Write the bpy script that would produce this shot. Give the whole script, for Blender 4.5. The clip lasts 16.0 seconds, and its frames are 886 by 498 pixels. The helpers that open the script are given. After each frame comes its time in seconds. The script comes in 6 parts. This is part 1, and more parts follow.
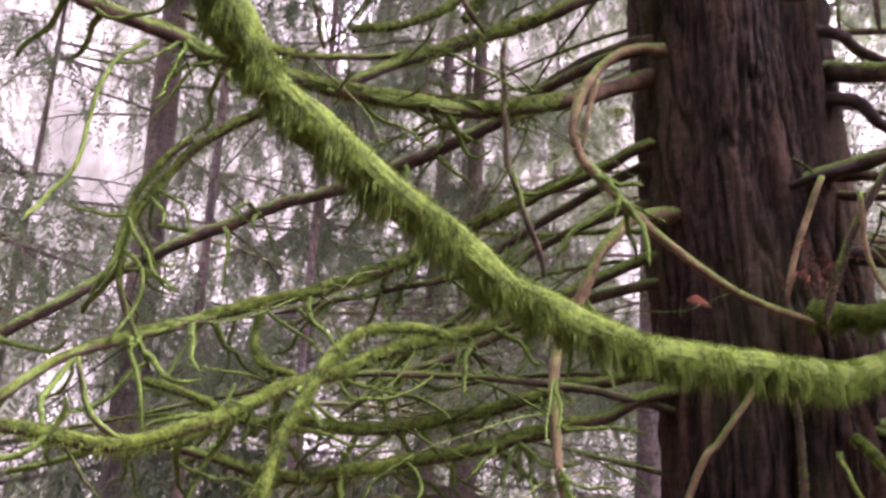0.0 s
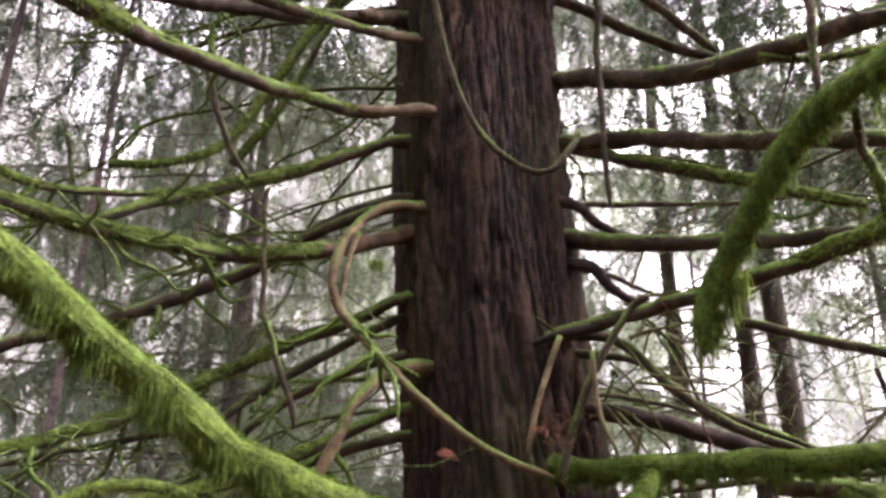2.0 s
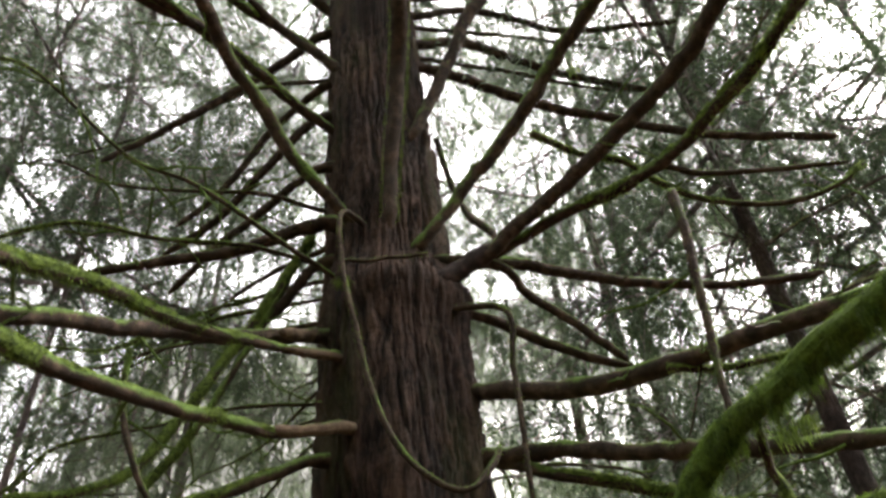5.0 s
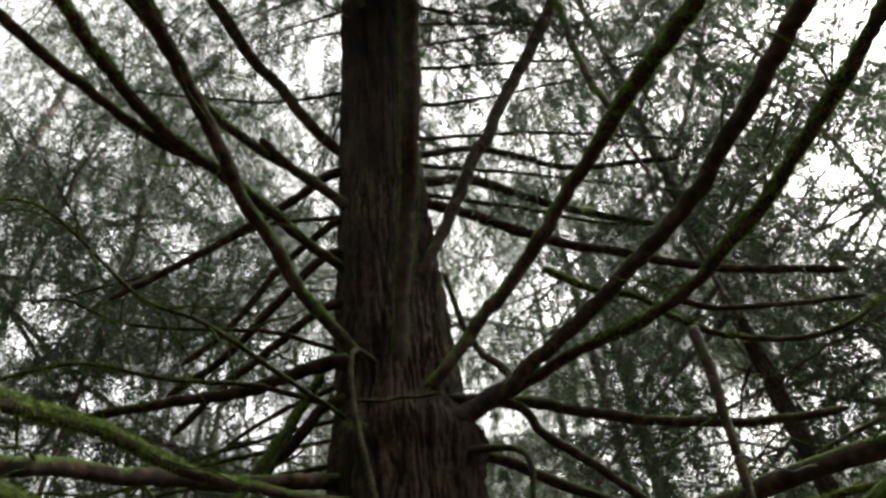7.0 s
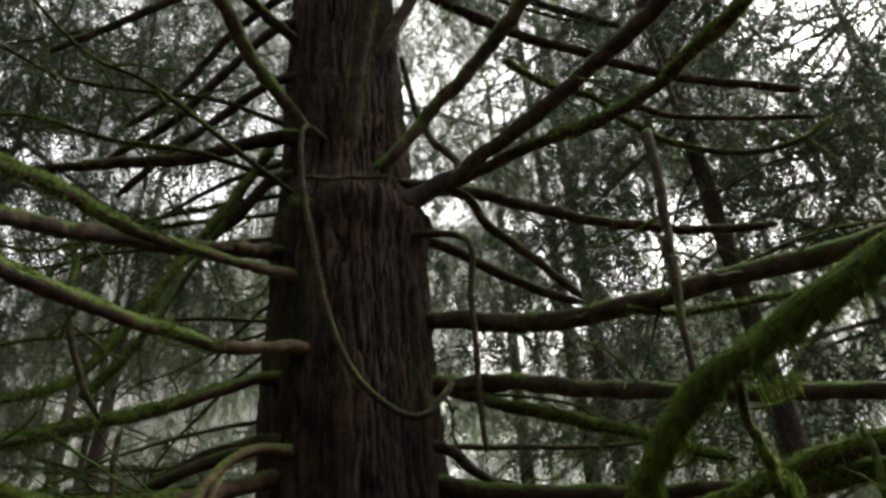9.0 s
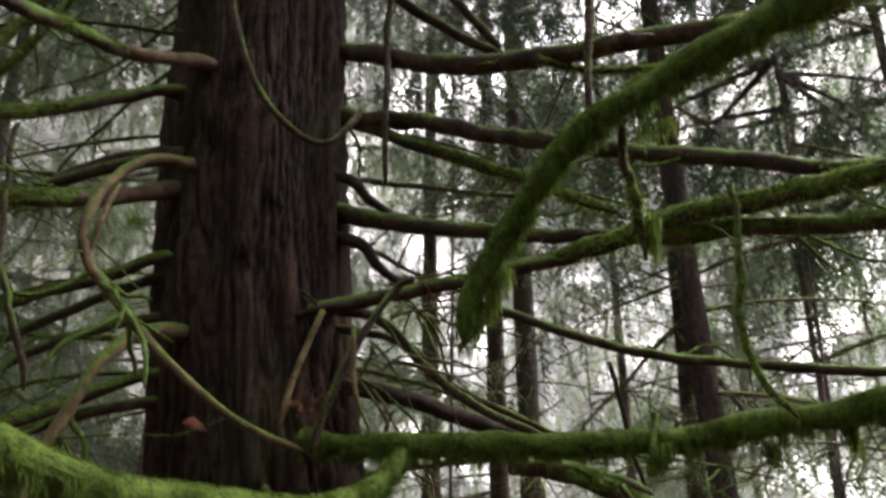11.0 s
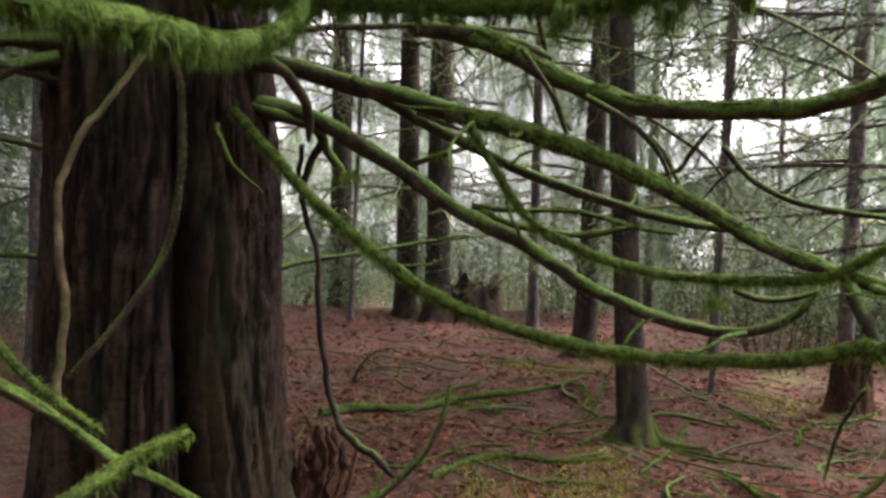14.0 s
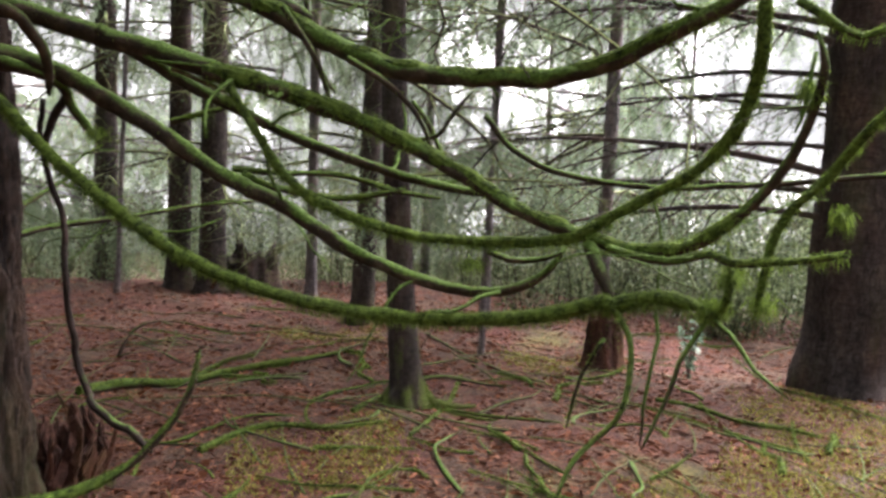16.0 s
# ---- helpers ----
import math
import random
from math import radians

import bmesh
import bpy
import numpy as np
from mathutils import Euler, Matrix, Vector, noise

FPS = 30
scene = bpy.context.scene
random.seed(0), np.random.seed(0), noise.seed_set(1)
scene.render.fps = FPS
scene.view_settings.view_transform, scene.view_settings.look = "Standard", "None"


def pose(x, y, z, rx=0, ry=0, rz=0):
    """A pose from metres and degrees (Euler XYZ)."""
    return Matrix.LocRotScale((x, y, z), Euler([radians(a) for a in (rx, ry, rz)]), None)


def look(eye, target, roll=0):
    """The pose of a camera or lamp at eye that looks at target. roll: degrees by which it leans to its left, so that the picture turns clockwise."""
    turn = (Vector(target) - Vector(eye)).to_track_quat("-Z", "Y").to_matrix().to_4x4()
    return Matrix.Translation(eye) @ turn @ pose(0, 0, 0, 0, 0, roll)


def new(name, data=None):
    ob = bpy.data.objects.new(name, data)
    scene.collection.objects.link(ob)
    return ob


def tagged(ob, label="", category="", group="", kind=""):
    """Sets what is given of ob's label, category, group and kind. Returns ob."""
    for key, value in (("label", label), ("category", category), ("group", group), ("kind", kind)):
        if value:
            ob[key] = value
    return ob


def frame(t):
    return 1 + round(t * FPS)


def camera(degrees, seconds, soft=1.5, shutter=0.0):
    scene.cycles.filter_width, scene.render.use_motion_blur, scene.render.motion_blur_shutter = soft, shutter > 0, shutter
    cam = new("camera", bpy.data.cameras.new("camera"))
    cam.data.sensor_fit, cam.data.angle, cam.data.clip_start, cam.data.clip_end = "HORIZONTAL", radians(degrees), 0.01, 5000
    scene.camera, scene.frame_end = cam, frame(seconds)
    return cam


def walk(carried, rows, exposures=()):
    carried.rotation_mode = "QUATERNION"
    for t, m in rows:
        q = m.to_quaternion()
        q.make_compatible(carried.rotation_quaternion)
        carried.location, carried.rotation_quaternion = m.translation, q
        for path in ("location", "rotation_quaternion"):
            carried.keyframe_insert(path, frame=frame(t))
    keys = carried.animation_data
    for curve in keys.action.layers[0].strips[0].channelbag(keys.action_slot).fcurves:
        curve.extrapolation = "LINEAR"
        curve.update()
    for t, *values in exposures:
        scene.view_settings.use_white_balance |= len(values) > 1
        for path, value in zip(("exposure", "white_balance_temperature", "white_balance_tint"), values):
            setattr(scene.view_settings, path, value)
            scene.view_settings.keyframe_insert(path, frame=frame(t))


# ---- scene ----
cam = camera(54.0, 16.0, 2.8, 0.28)
PATH = [
    (0, (-0.0785, 0.0061, 1.6090), (-0.4561, 1.9044, 2.1128), 3.36),
    (0.5, (-0.0606, 0.0042, 1.6165), (-0.3537, 1.8835, 2.2351), 3.42),
    (1, (-0.0355, 0.0076, 1.6290), (-0.1974, 1.8703, 2.3391), 2.71),
    (1.5, (-0.0147, 0.0040, 1.6379), (-0.0239, 1.8491, 2.4095), 1.91),
    (2, (0.0006, 0.0024, 1.6495), (0.1183, 1.8224, 2.4704), 0.83),
    (2.5, (0.0145, 0.0031, 1.6601), (0.2482, 1.7865, 2.5346), -0.40),
    (3, (0.0240, 0.0031, 1.6804), (0.3072, 1.7377, 2.6349), -1.16),
    (3.5, (0.0399, 0.0171, 1.7013), (0.3003, 1.7160, 2.7242), -1.16),
    (4, (0.0391, 0.0155, 1.6942), (0.3031, 1.6512, 2.8144), -2.75),
    (4.5, (0.0391, -0.0264, 1.7131), (0.3007, 1.4960, 2.9835), -3.93),
    (5, (0.0394, -0.0277, 1.7123), (0.2884, 1.3979, 3.0927), -4.31),
    (5.2, (0.0369, -0.0285, 1.7135), (0.2798, 1.3597, 3.1326), -4.46),
    (7.3, (-0.0321, 0.0025, 1.7982), (0.2048, 1.2007, 3.3820), -5.65),
    (7.5, (-0.0350, -0.0002, 1.8039), (0.2319, 1.2591, 3.3346), -5.64),
    (8, (-0.0387, 0.0257, 1.7824), (0.3030, 1.3955, 3.1991), -4.81),
    (8.5, (-0.0428, 0.0392, 1.7885), (0.3397, 1.5052, 3.0941), -3.39),
    (8.7, (-0.0506, 0.0391, 1.7843), (0.3378, 1.5257, 3.0646), -3.39),
    (10.8, (-0.0206, 0.0168, 1.6847), (0.5727, 1.7400, 2.5086), -0.25),
    (11, (-0.0136, 0.0208, 1.6792), (0.6318, 1.7559, 2.4360), -0.05),
    (11.5, (-0.0052, 0.0250, 1.6744), (0.7131, 1.7930, 2.2729), 0.25),
    (12, (0.0043, 0.0255, 1.6549), (0.7201, 1.8396, 2.0986), 0.28),
    (12.5, (0.0234, 0.0171, 1.6189), (0.7588, 1.8589, 1.8777), -0.08),
    (13, (0.0403, 0.0169, 1.5824), (0.8332, 1.8509, 1.6708), -0.02),
    (13.5, (0.0300, 0.0202, 1.5577), (0.8524, 1.8431, 1.5357), 0.88),
    (14, (0.0250, 0.0263, 1.5370), (0.9118, 1.8146, 1.4132), 1.94),
    (14.5, (0.0277, 0.0203, 1.5207), (1.0073, 1.7550, 1.3431), 2.62),
    (15, (0.0476, 0.0187, 1.5158), (1.1345, 1.6861, 1.3196), 2.97),
    (15.5, (0.0728, 0.0104, 1.5124), (1.2584, 1.6102, 1.3247), 2.98),
    (16, (0.0995, 0.0020, 1.5118), (1.3960, 1.5155, 1.3425), 2.77),
]
EXPOSURES = [
    (0, 4.15, 6500, 54), (1.0, 4.15, 6500, 51), (1.5, 4.1, 6500, 42), (2.5, 3.95, 6600, 30), (3.5, 3.78, 6650, 24), (5, 3.34, 6800, 14), (7.5, 2.02, 6900, 9), (8.5, 2.08, 6900, 9),
    (11, 2.9, 6650, 20), (12, 2.92, 6700, 19), (13.5, 3.25, 6450, 20), (14.5, 3.27, 6350, 21), (16, 3.43, 6350, 20),
]
walk(cam, [(t, look(eye, target, roll)) for t, eye, target, roll in PATH], EXPOSURES)

# ---- world and light: bright overcast sky over a forest ----
world = bpy.data.worlds.new("overcast_sky")
scene.world = world
world.use_nodes = True
wn, wl = world.node_tree.nodes, world.node_tree.links
sky = wn.new("ShaderNodeTexSky")
sky.sky_type = "NISHITA"
sky.sun_disc = False
sky.sun_elevation, sky.sun_rotation = radians(52), radians(82)
sky.dust_density = 4.0
grey = wn.new("ShaderNodeHueSaturation")
grey.inputs["Saturation"].default_value = 0.12
wl.new(sky.outputs["Color"], grey.inputs["Color"])
wl.new(grey.outputs["Color"], wn["Background"].inputs["Color"])
wn["Background"].inputs["Strength"].default_value = 0.15

sun = new("sun", bpy.data.lights.new("sun", "SUN"))
sun.data.energy, sun.data.angle, sun.data.color = 2.5, radians(50), (1.0, 0.97, 0.92)
sun.matrix_world = look((21, 3, 27), (0, 0, 0))


# ---- materials ----
def material(name, rough=0.9, translucent=0.0):
    m = bpy.data.materials.new(name)
    m.use_nodes = True
    n, l = m.node_tree.nodes, m.node_tree.links
    b = n["Principled BSDF"]
    b.inputs["Roughness"].default_value = rough
    b.inputs["Specular IOR Level"].default_value = 0.25
    return m, n, l, b


def tex(n, l, kind, scale, stretch=(1, 1, 1), detail=5.0, rough=0.6):
    """A noise texture in object space, stretched along the axes."""
    co = n.new("ShaderNodeTexCoord")
    mp = n.new("ShaderNodeMapping")
    mp.inputs["Scale"].default_value = stretch
    l.new(co.outputs["Object"], mp.inputs["Vector"])
    t = n.new(kind)
    t.inputs["Scale"].default_value = scale
    if kind == "ShaderNodeTexNoise":
        t.inputs["Detail"].default_value, t.inputs["Roughness"].default_value = detail, rough
    l.new(mp.outputs["Vector"], t.inputs["Vector"])
    return t


def ramp(n, l, value, stops):
    r = n.new("ShaderNodeValToRGB")
    while len(r.color_ramp.elements) < len(stops):
        r.color_ramp.elements.new(0.5)
    for e, (p, c) in zip(r.color_ramp.elements, stops):
        e.position, e.color = p, (*c, 1) if len(c) == 3 else c
    l.new(value, r.inputs["Fac"])
    return r


def mix(n, l, fac, a, b, mode="MIX"):
    x = n.new("ShaderNodeMix")
    x.data_type, x.blend_type = "RGBA", mode
    for sock, v in ((x.inputs["Factor"], fac), (x.inputs["A"], a), (x.inputs["B"], b)):
        if isinstance(v, (int, float)):
            sock.default_value = v
        elif isinstance(v, tuple):
            sock.default_value = (*v, 1)
        else:
            l.new(v, sock)
    return x.outputs["Result"]


def bump(n, l, b, height, strength=0.5, distance=0.01):
    u = n.new("ShaderNodeBump")
    u.inputs["Strength"].default_value, u.inputs["Distance"].default_value = strength, distance
    l.new(height, u.inputs["Height"])
    l.new(u.outputs["Normal"], b.inputs["Normal"])


def math_node(n, l, op, a, b):
    x = n.new("ShaderNodeMath")
    x.operation = op
    for sock, v in zip(x.inputs, (a, b)):
        if isinstance(v, (int, float)):
            sock.default_value = v
        else:
            l.new(v, sock)
    return x.outputs[0]


def bark_material(name, dark, mid, light, scale=1.0, moss=0.0, ridges=False, foot=0.0):
    """Fibrous bark: long vertical fibres, paler weathered ridges, reddish stains and a little green algae. ridges:
    relief also darkens the furrows.
    """
    m, n, l, b = material(name, 0.93)
    fib = tex(n, l, "ShaderNodeTexNoise", 10 * scale, (4.2, 4.2, 1.5), 10, 0.78)
    big = tex(n, l, "ShaderNodeTexNoise", 1.6 * scale, (1, 1, 0.5), 4)
    fine = tex(n, l, "ShaderNodeTexNoise", 60 * scale, (3, 3, 0.6), 6)
    value = fib.outputs["Fac"]
    if ridges:
        # relief height goes into the colour: weathered ridges paler, furrow shade painted in
        at = n.new("ShaderNodeAttribute")
        at.attribute_name = "ridge"
        value = math_node(n, l, "ADD", math_node(n, l, "MULTIPLY", at.outputs["Fac"], 0.25), math_node(n, l, "MULTIPLY", fib.outputs["Fac"], 0.8))
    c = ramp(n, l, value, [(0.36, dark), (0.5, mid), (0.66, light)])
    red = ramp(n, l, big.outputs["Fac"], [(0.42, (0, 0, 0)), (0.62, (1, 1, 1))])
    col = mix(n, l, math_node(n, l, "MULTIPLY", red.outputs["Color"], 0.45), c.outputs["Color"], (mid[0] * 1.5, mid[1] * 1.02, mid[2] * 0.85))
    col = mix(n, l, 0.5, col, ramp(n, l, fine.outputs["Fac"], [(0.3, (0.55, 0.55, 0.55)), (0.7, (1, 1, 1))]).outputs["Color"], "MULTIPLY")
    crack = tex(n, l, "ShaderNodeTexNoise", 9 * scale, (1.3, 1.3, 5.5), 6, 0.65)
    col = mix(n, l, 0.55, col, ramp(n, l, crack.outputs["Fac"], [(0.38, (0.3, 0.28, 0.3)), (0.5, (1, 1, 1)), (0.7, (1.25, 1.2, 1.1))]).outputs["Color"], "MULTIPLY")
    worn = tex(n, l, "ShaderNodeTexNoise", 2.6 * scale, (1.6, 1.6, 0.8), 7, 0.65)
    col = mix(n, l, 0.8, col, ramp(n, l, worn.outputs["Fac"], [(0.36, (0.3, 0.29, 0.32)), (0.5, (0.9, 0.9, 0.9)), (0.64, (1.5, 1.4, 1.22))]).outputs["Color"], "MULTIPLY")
    if moss:
        alg = tex(n, l, "ShaderNodeTexNoise", 3.1 * scale, (1, 1, 0.3), 6)
        am = ramp(n, l, alg.outputs["Fac"], [(0.52, (0, 0, 0)), (0.7, (1, 1, 1))])
        col = mix(n, l, math_node(n, l, "MULTIPLY", am.outputs["Color"], moss), col, (0.07, 0.085, 0.025))
    if foot:
        # moss climbing the foot of the trunk, thinning out with height
        co = n.new("ShaderNodeTexCoord")
        sep = n.new("ShaderNodeSeparateXYZ")
        l.new(co.outputs["Object"], sep.inputs[0])
        patch = tex(n, l, "ShaderNodeTexNoise", 7, (1, 1, 0.5), 6)
        k = math_node(n, l, "SUBTRACT", math_node(n, l, "ADD", patch.outputs["Fac"], foot * 0.55), math_node(n, l, "MULTIPLY", sep.outputs["Z"], 0.55))
        km = ramp(n, l, k, [(0.42, (0, 0, 0)), (0.6, (1, 1, 1))])
        mc = ramp(n, l, fine.outputs["Fac"], [(0.3, (0.03, 0.048, 0.008)), (0.7, (0.15, 0.2, 0.03))])
        col = mix(n, l, km.outputs["Color"], col, mc.outputs["Color"])
    l.new(col, b.inputs["Base Color"])
    bump(n, l, b, fib.outputs["Fac"], 1.0, 0.03 / scale)
    return m


def limb_material(name, wood, pale, cover, green=(0.066, 0.116, 0.019)):
    """Branch bark with moss growing over its upper side; cover is how much of it."""
    m, n, l, b = material(name, 0.92)
    w = tex(n, l, "ShaderNodeTexNoise", 14, (1, 1, 1), 6)
    f = tex(n, l, "ShaderNodeTexNoise", 90, (1, 1, 1), 4)
    p = tex(n, l, "ShaderNodeTexNoise", 5, (1, 1, 1), 5)
    col = ramp(n, l, w.outputs["Fac"], [(0.3, tuple(v * 0.5 for v in wood)), (0.5, wood), (0.72, pale)]).outputs["Color"]
    col = mix(n, l, 0.6, col, ramp(n, l, f.outputs["Fac"], [(0.3, (0.5, 0.5, 0.5)), (0.7, (1, 1, 1))]).outputs["Color"], "MULTIPLY")
    geo = n.new("ShaderNodeNewGeometry")
    sep = n.new("ShaderNodeSeparateXYZ")
    l.new(geo.outputs["Normal"], sep.inputs[0])
    up = math_node(n, l, "ADD", math_node(n, l, "MULTIPLY", sep.outputs["Z"], 0.32), p.outputs["Fac"])
    k = 0.98 - cover
    grow = ramp(n, l, up, [(max(k - 0.1, 0.0), (0, 0, 0)), (min(k + 0.06, 1.0), (1, 1, 1))])
    moss_c = ramp(n, l, f.outputs["Fac"], [(0.3, tuple(v * 0.4 for v in green)), (0.55, green), (0.75, (green[0] * 1.7, green[1] * 1.55, green[2] * 1.6))])
    l.new(mix(n, l, grow.outputs["Color"], col, moss_c.outputs["Color"]), b.inputs["Base Color"])
    bump(n, l, b, f.outputs["Fac"], 0.8, 0.006)
    return m


def leafy(name, dark, light, rough=0.7, through_light=0.45, scale=4.0, fine=0.0):
    """Thin green blades: every blade a little different, light passing through them. fine: mottling of a closed mat."""
    m, n, l, b = material(name, rough)
    geo = n.new("ShaderNodeNewGeometry")
    big = tex(n, l, "ShaderNodeTexNoise", scale, (1, 1, 1), 3)
    f = math_node(n, l, "ADD", math_node(n, l, "MULTIPLY", geo.outputs["Random Per Island"], 0.55 - 0.08 * fine), math_node(n, l, "MULTIPLY", big.outputs["Fac"], 0.5))
    if fine:
        small = tex(n, l, "ShaderNodeTexNoise", 130, (1, 1, 1), 4, 0.7)
        tuft = tex(n, l, "ShaderNodeTexNoise", 38, (1, 1, 1), 3, 0.6)
        f = math_node(n, l, "ADD", f, math_node(n, l, "MULTIPLY", math_node(n, l, "SUBTRACT", small.outputs["Fac"], 0.4), 1.3 * fine))
        f = math_node(n, l, "ADD", f, math_node(n, l, "MULTIPLY", math_node(n, l, "SUBTRACT", tuft.outputs["Fac"], 0.5), 1.2 * fine))
        bump(n, l, b, small.outputs["Fac"], 1.0, 0.008)
    c = ramp(n, l, f, [(0.2, dark), (0.85, light)])
    l.new(c.outputs["Color"], b.inputs["Base Color"])
    t = n.new("ShaderNodeBsdfTranslucent")
    l.new(c.outputs["Color"], t.inputs["Color"])
    x = n.new("ShaderNodeMixShader")
    x.inputs["Fac"].default_value = through_light
    l.new(b.outputs[0], x.inputs[1])
    l.new(t.outputs[0], x.inputs[2])
    l.new(x.outputs[0], n["Material Output"].inputs["Surface"])
    return m


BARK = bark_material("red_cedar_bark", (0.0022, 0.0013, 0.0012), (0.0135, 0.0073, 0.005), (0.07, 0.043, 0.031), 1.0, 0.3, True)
BARK_STRIP = bark_material("peeling_bark", (0.006, 0.0035, 0.003), (0.033, 0.019, 0.0145), (0.125, 0.08, 0.06), 1.0, 0.25)
# greyed and lightened: the mist before far trunks is put into this colour
BARK_FAR = bark_material("mist_greyed_conifer_bark", (0.07, 0.061, 0.066), (0.17, 0.15, 0.158), (0.3, 0.275, 0.285), 0.8, 0.35)
BARK_MID = bark_material("dark_conifer_bark", (0.018, 0.014, 0.013), (0.055, 0.042, 0.038), (0.12, 0.1, 0.092), 0.9, 0.4)
BARK_MOSSY = bark_material("bark_with_mossy_foot", (0.018, 0.014, 0.012), (0.05, 0.037, 0.032), (0.1, 0.085, 0.075), 0.9, 0.4, False, 0.12)
LIMB = [
    limb_material("dry_brown_twig_bark", (0.115, 0.082, 0.045), (0.24, 0.19, 0.105), 0.35),
    limb_material("dark_branch_bark", (0.034, 0.023, 0.016), (0.095, 0.064, 0.043), 0.33),
    limb_material("mossy_branch_bark", (0.036, 0.024, 0.016), (0.098, 0.066, 0.043), 0.47),
    limb_material("thickly_mossed_bark", (0.05, 0.035, 0.02), (0.12, 0.08, 0.04), 0.8),
    limb_material("bare_dark_wood", (0.022, 0.014, 0.012), (0.06, 0.039, 0.032), 0.14),
    limb_material("torn_orange_wood", (0.088, 0.06, 0.038), (0.18, 0.138, 0.088), 0.2),
]
MOSS = leafy("green_branch_moss", (0.013, 0.026, 0.0038), (0.16, 0.242, 0.036), 0.85, 0.4, 9.0, 1.0)
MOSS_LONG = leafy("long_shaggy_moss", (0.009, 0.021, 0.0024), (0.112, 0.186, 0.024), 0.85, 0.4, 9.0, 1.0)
NEEDLES = leafy("dark_conifer_sprays", (0.025, 0.042, 0.022), (0.09, 0.13, 0.065), 0.55, 0.45, 0.7)
# needle colour paled to stand for mist between the far trees
NEEDLES_HAZED = leafy("mist_paled_conifer_sprays", (0.075, 0.105, 0.065), (0.24, 0.305, 0.18), 0.6, 0.6, 0.5)
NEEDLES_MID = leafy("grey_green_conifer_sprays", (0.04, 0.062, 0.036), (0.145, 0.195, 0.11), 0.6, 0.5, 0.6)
SHRUB = leafy("shrub_leaves", (0.014, 0.024, 0.011), (0.15, 0.19, 0.085), 0.4, 0.4, 1.5)
GRASSMOSS = leafy("yellow_green_ground_moss", (0.07, 0.075, 0.012), (0.33, 0.33, 0.07), 0.85, 0.3, 2.0)
LITTER = leafy("brown_needle_litter", (0.028, 0.011, 0.007), (0.23, 0.088, 0.045), 0.8, 0.1, 1.2)
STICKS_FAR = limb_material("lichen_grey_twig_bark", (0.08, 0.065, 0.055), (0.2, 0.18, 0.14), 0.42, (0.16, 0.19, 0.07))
ROTTEN = bark_material("rotten_red_wood", (0.016, 0.007, 0.005), (0.07, 0.029, 0.02), (0.18, 0.088, 0.058), 1.4, 0.3)
LEAF_RED = limb_material("dry_red_leaf", (0.13, 0.042, 0.022), (0.22, 0.09, 0.05), 0.0)
STICKS = limb_material("fallen_stick_bark", (0.07, 0.045, 0.035), (0.22, 0.15, 0.12), 0.3)


# ---- building helpers ----
def mesh(name, verts, faces, mat, smooth=False):
    me = bpy.data.meshes.new(name)
    me.from_pydata(np.asarray(verts).tolist(), [], np.asarray(faces).tolist() if not isinstance(faces, list) else faces)
    me.materials.append(mat)
    if smooth:
        me.polygons.foreach_set("use_smooth", np.ones(len(me.polygons), bool))
    return me


def part_mesh(name, verts, faces, mat, parent, label="", smooth=True, kind=""):
    ob = new(name, mesh(name, verts, faces, mat, smooth))
    ob.parent = parent
    return tagged(ob, label=label, kind=kind)


def spline(points, step):
    """A smooth curve through the points, about one sample every step metres. The last column may carry a radius."""
    p = np.asarray(points, float)
    p = np.vstack([2 * p[0] - p[1], p, 2 * p[-1] - p[-2]])
    out = []
    for i in range(1, len(p) - 2):
        a, b, c, d = p[i - 1], p[i], p[i + 1], p[i + 2]
        k = max(2, int(np.linalg.norm((c - b)[:3]) / step))
        t = np.linspace(0, 1, k, endpoint=False)[:, None]
        out.append(0.5 * (2 * b + (c - a) * t + (2 * a - 5 * b + 4 * c - d) * t**2 + (3 * b - a - 3 * c + d) * t**3))
    return np.vstack([*out, p[-2:-1]])


def frames_along(c):
    """Tangent and two side directions along a curve, without twist."""
    tang = np.gradient(c, axis=0)
    tang /= np.linalg.norm(tang, axis=1)[:, None] + 1e-9
    side = np.cross(tang[0], (0.31, 0.22, 0.93))
    sides = []
    for t in tang:
        side = side - t * (side @ t)
        side = side / (np.linalg.norm(side) + 1e-9)
        sides.append(side)
    sides = np.array(sides)
    return tang, sides, np.cross(tang, sides)


def lumps(rng, n, count, waves):
    """Uneven swelling along (n samples) and round (count sides) a limb."""
    s, a = np.arange(n)[:, None], np.linspace(0, 2 * np.pi, count, endpoint=False)[None]
    out = np.zeros((n, count))
    for _ in range(waves):
        out += np.sin(s * rng.uniform(0.15, 1.3) + rng.integers(-2, 3) * a + rng.uniform(0, 6.3))
    return out / waves


